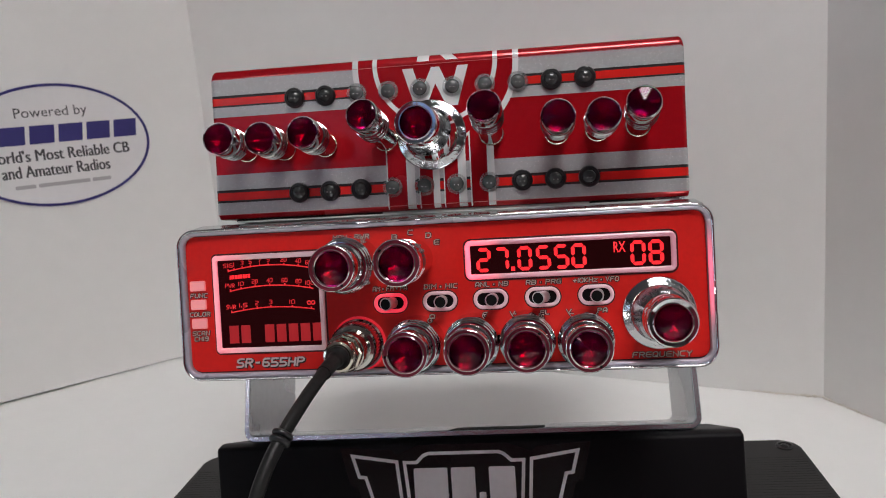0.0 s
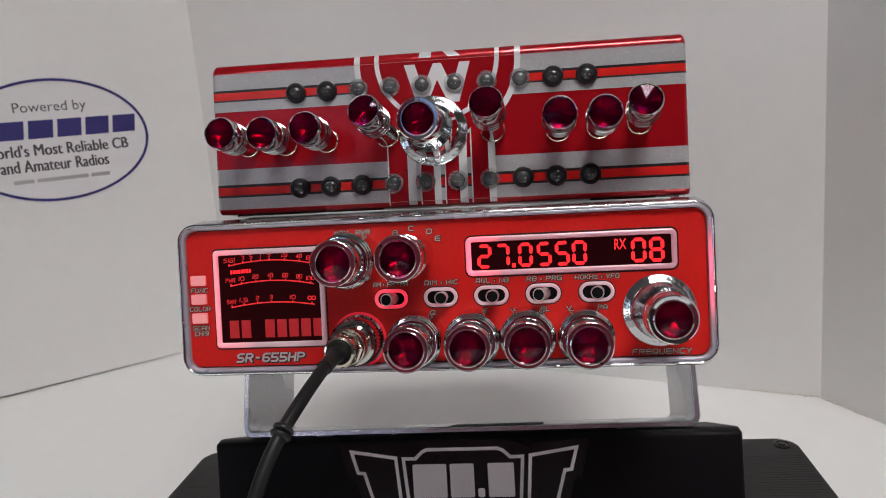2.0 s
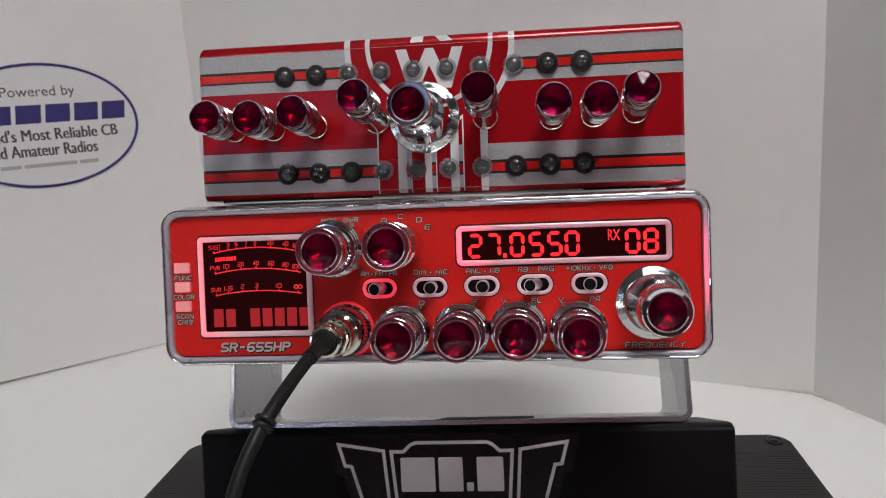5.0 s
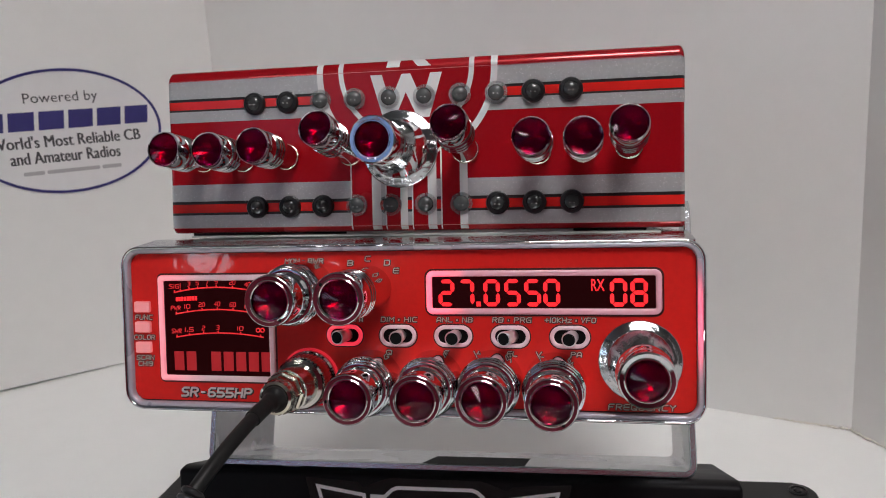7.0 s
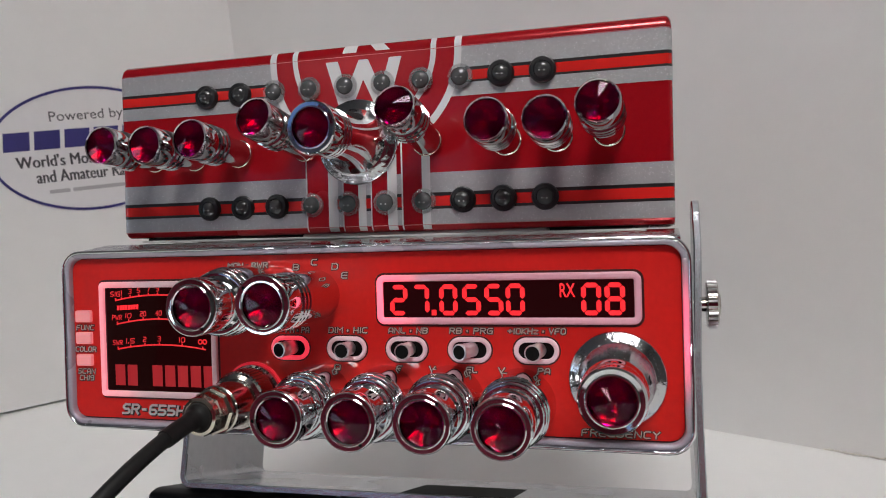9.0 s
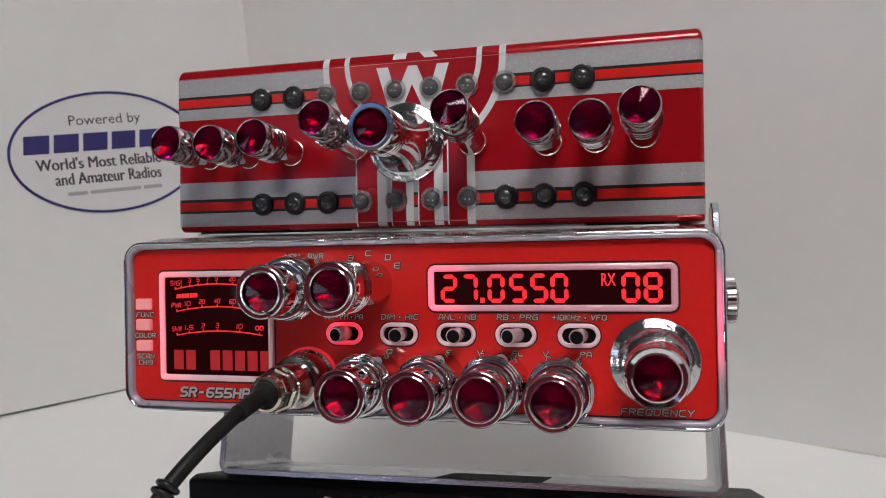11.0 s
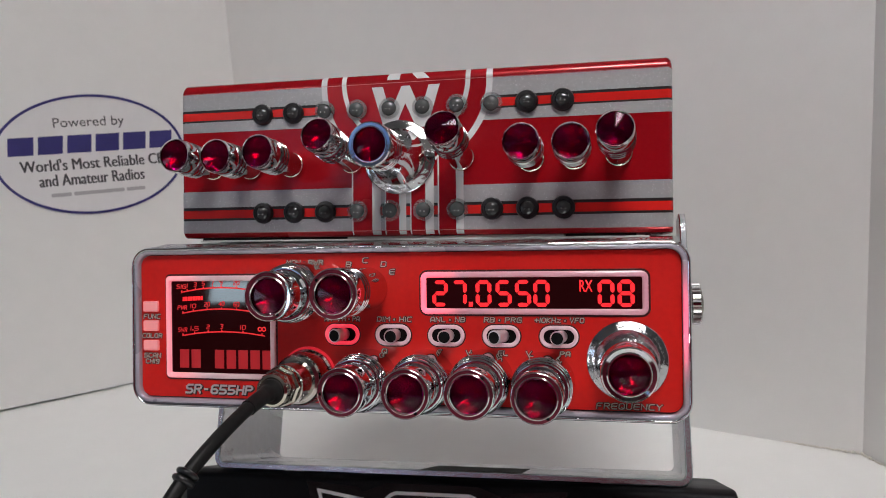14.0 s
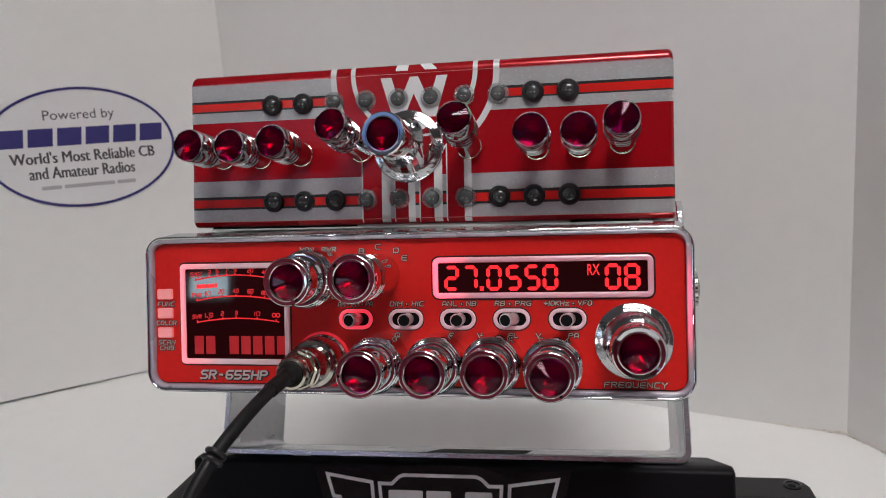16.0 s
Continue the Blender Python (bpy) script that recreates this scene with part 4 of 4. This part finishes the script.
def front(x, z, lift=0.0):
    """A point of the painted front, lifted off it; the upper corners are rounded too."""
    d = max(0.0, z - (TOP - BEND)) / BEND
    e = max(0.0, abs(x) - (94.2 - EDGE)) / EDGE
    y = face_y(z) + edge_y(x) - lift * math.sqrt(max(1 - d * d, 0.0)) * math.sqrt(max(1 - e * e, 0.0))
    drop = max(0.0, (z - 24) / (TOP - 24)) * 1.1 * edge_y(x)
    return x + math.copysign(lift * e, x), y, z + lift * d - drop


def decal(name, polys, material, parent, lift, label=""):
    """Thin paint laid on the front, following its bend."""
    bm = bmesh.new()
    for pts in polys:
        bm.faces.new([bm.verts.new((x, 0, z)) for x, z in pts])
    for z in (-29.0, -28.6, -28.1, -27.5, -26.9, 27.6, 28.4, 29.2, 29.9, 30.4, 30.8):
        bmesh.ops.bisect_plane(bm, geom=bm.verts[:] + bm.edges[:] + bm.faces[:], plane_co=(0, 0, z), plane_no=(0, 0, 1))
    for x in (92.2, 92.8, 93.3, 93.7, 94.0):
        for sx in (-x, x):
            bmesh.ops.bisect_plane(bm, geom=bm.verts[:] + bm.edges[:] + bm.faces[:], plane_co=(sx, 0, 0), plane_no=(1, 0, 0))
    for v in bm.verts:
        v.co = front(v.co.x, v.co.z, lift)
    return part(name, bm, material, parent, label)


def led(parent, x, z, dark):
    if dark:
        rim = part("led", lathe([(4.1, 0.2), (4.1, -1.2), (3.7, -1.9), (2.7, -2.0), (2.5, -1.4)], 32), BLACK, parent, "small lamp in a black rim", mm(x, 0, z), 35)
    else:
        rim = part("led", lathe([(4.0, 0.2), (4.0, -0.9), (3.6, -1.4), (2.9, -1.5), (2.8, -1.2)], 32), LEDRIM, parent, "small clear lamp in a frosted rim", mm(x, 0, z), 35)
    dome = [(2.8, -1.0)] + [(2.8 * math.cos(radians(a)), -1.4 - 1.6 * math.sin(radians(a))) for a in (0, 20, 40, 60, 75, 87)]
    part("lens", lathe(dome, 28), LEDDARK if dark else LEDCLEAR, rim, smooth=60)
    # two small pale dots at the front of the lens
    for dx, dz in ((-0.7, -0.5), (0.8, -0.6)):
        part("lens_dot", lathe([(0.22, -2.5), (0.22, -3.0), (0.05, -3.05)], 8), LEDDOT, rim, m=mm(dx, 0, dz))


def upper_case():
    c = thing("jewelled_control_box", UPPER, "red and silver striped metal box with jewelled toggles and lamps", "control box")
    # case: sections along x, all following the same front
    xs = [-94.2 + EDGE * (1 - math.cos(radians(q))) for q in range(0, 91, 10)]
    xs = xs + [-60, -30, 0, 30, 60] + [-x for x in reversed(xs)]
    zs = [-29.85, -29.6, -29.2, -28.7, -28.1, -27.5, -26.9, -15, 0, 15, 25] + [TOP - BEND + BEND * math.sin(radians(q)) for q in range(0, 91, 9)]
    bm = bmesh.new()
    rings = []
    for x in xs:
        sec = [Vector(front(x, z)) for z in zs]
        top = sec[-1].z
        sec += [Vector((x, 133, top)), Vector((x, 135, top - 2)), Vector((x, 135, -29.9)), Vector((x, edge_y(x) + 3.2, -29.9))]
        rings.append([bm.verts.new(p) for p in sec])
    n = len(rings[0])
    for a, b in zip(rings, rings[1:]):
        for k in range(n):
            bm.faces.new((a[k], a[(k + 1) % n], b[(k + 1) % n], b[k]))
    bm.faces.new(rings[0])
    bm.faces.new(list(reversed(rings[-1])))
    part("case", bm, REDCASE, c, "glossy deep red painted case", smooth=40)
    L, R = -94.2, 94.2
    rows = ((SILVERSTRIPE, 20.7, 27.2, "silver_stripe"), (BLACKLINE, 19.7, 20.7, "pinstripe"), (REDSTRIPE, 16.7, 19.7, "red_stripe"), (BLACKLINE, 16.0, 16.7, "pinstripe"), (SILVERSTRIPE, 11.9, 16.0, "silver_stripe"),
            (SILVERSTRIPE, -17.8, -11.5, "silver_stripe"), (BLACKLINE, -18.9, -17.8, "pinstripe"), (REDSTRIPE, -22.1, -18.9, "red_stripe"), (BLACKLINE, -23.0, -22.1, "pinstripe"), (SILVERSTRIPE, -27.9, -23.0, "silver_stripe"))
    for material, z0, z1, name in rows:
        decal(name, [[(L, z0), (R, z0), (R, z1), (L, z1)]], material, c, 0.12)
    # emblem: red roundel and columns over the stripes, with white lines
    cx, cz = -1.3, 27.0
    top = 31.0
    disc = [(cx + 31.5 * math.cos(radians(q)), cz + 31.5 * math.sin(radians(q))) for q in range(180, 361, 5)] + [(cx + 31.5, top), (cx - 31.5, top)]
    decal("roundel", [disc], REDCASE, c, 0.17)
    for x0, x1 in ((-22.0, -14.4), (-9.0, -3.9), (0.8, 6.2), (11.4, 17.8)):
        decal("red_column", [[(x0, -29.3), (x1, -29.3), (x1, 4), (x0, 4)]], REDCASE, c, 0.20)
    for x0, x1, t in ((-22.4, -21.9, 0), (-14.4, -11.0, -2), (-9.4, -9.0, -4), (-3.9, -1.2, -6), (0.4, 0.8, -6), (10.9, 11.4, -1), (17.8, 20.6, 3)):
        decal("white_line", [[(x0, -29.3), (x1, -29.3), (x1, t), (x0, t)]], WHITEPAINT, c, 0.23)
    decal("white_line", [[(6.2, -29.3), (9.4, -29.3), (9.4, -3.0), (11.4, -0.8), (11.4, 0.2), (6.2, -4.6)]], WHITEPAINT, c, 0.23)

    def ring_part(r, w, zc, a0, a1, lift, head=None):
        o = [(cx + r * math.cos(radians(q)), zc + r * math.sin(radians(q))) for q in np.linspace(a0, a1, 37)]
        i = [(cx + (r - w) * math.cos(radians(q)), zc + (r - w) * math.sin(radians(q))) for q in np.linspace(a1, a0, 37)]
        if head == "start":
            o, i = [(o[0][0], top)] + o, i + [(i[-1][0], top)]
        if head == "end":
            o, i = o + [(o[-1][0], top)], [(i[0][0], top)] + i
        if head == "both":
            o, i = [(o[0][0], top)] + o + [(o[-1][0], top)], [(i[0][0], top)] + i + [(i[-1][0], top)]
        decal("white_ring", [o + i], WHITEPAINT, c, lift)
    ring_part(33.0, 2.3, cz, 180, 225, 0.24, "start")
    ring_part(33.0, 2.3, cz, 315, 360, 0.24, "end")
    ring_part(24.8, 1.8, cz + 1, 180, 360, 0.25, "both")
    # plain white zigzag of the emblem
    zig = [[(-14.2, 26.0), (-9.9, 26.0), (-5.2, 10.5), (-9.6, 10.5)], [(-5.2, 10.5), (-9.6, 10.5), (-2.6, 26.0), (0.0, 26.0), (-1.2, 19.5)],
           [(7.3, 10.5), (2.9, 10.5), (-1.2, 19.5), (0.0, 26.0), (0.6, 26.0)], [(12.0, 26.0), (7.8, 26.0), (2.9, 10.5), (7.3, 10.5)]]
    for k, q in enumerate(zig):
        decal("emblem_stroke", [q], WHITEPAINT, c, 0.27 + 0.01 * k)
    decal("emblem_stroke", [[(-8.2, 28.4), (-3.4, 28.4), (-3.1, top), (-7.8, top)]], WHITEPAINT, c, 0.27)
    decal("emblem_stroke", [[(3.4, 28.4), (8.2, 28.4), (5.4, top), (0.8, top)]], WHITEPAINT, c, 0.27)
    # raised edges of the printed sheet
    for z in (27.25, -27.95):
        decal("sheet_edge", [[(L, z), (R, z), (R, z + 0.16), (L, z + 0.16)]], SHEETEDGE, c, 0.33)
    for k in range(10):
        x = -58.6 + 12.82 * k
        led(c, x, 17.8, k in (0, 1, 8, 9))
        led(c, x, -20.4, k in (0, 1, 2, 7, 8, 9))
    # each stone sits a little differently in its handle
    for base, tip, bulge, turn in (((-79.4, 0, -2.2), (-80.3, -27.5, -0.3), 1.4, 0.5), ((-63.6, 0, -2.5), (-64.5, -27.0, -1.0), 1.4, 0.2), ((-46.6, 0, -2.2), (-47.7, -28.0, -0.1), 1.4, 0.7),
                                   ((-21.8, 0, -1.6), (-25.0, -29.3, 4.8), 1.4, 0.0), ((20.0, 0, -1.9), (19.3, -30.1, 4.9), 2.2, 0.8), ((45.2, 0, -2.9), (45.0, -30.2, -0.5), 1.1, 0.75),
                                   ((60.7, 0, -2.6), (60.8, -29.4, -0.9), 1.1, 0.125), ((76.0, 0, -2.0), (74.6, -28.7, 2.6), 0.9, 0.75)):
        toggle(c, base, tip, bulge=bulge, turn=turn)
    prof = horn(10.8, 7.25, -2.4, 19.6)
    for g in range(3):
        y = -20.0 - 1.9 * g
        prof += [(7.6, y), (7.6, y - 0.9), (7.1, y - 1.15), (7.1, y - 1.5)]
    prof += [(7.5, -25.9), (7.8, -26.6), (7.8, -31.6), (7.65, -32.3), (7.25, -32.7), (6.2, -32.66), (6.0, -32.8), (5.75, -32.8), (5.6, -32.3), (5.55, -31.2), (5.55, -27.5)]
    big = part("centre_knob", lathe(prof, 64), WAVYCHROME, c, "trumpet-shaped chrome knob", aim((-3.6, 0, -0.6), (-4.8, -32.7, -0.1)), 22)
    flange(big, 13.9, 3.3)
    jewel(big, 5.5, -31.7, 1.8)
    # what it stands on
    part("base_sheet", box(-84, 86, -3.5, 110, -31.5, -30.8, 0.15, 1), PADGREY, c, "pale grey sheet under the feet")
    for x0, x1 in ((-88, -26), (57, 82)):
        part("rubber_foot", box(x0, x1, 5, 108, -30.85, -29.9, 0.2, 1), RUBBER, c)
    # pale plate added for the bright board showing through this gap
    part("gap_bright_plate", box(-25.5, 56.5, 3, 108, -30.82, -29.9, 0.2, 1), PADGREY, c, "pale plate standing in for the board behind the gap")


radio_unit()
microphone_lead()
upper_case()
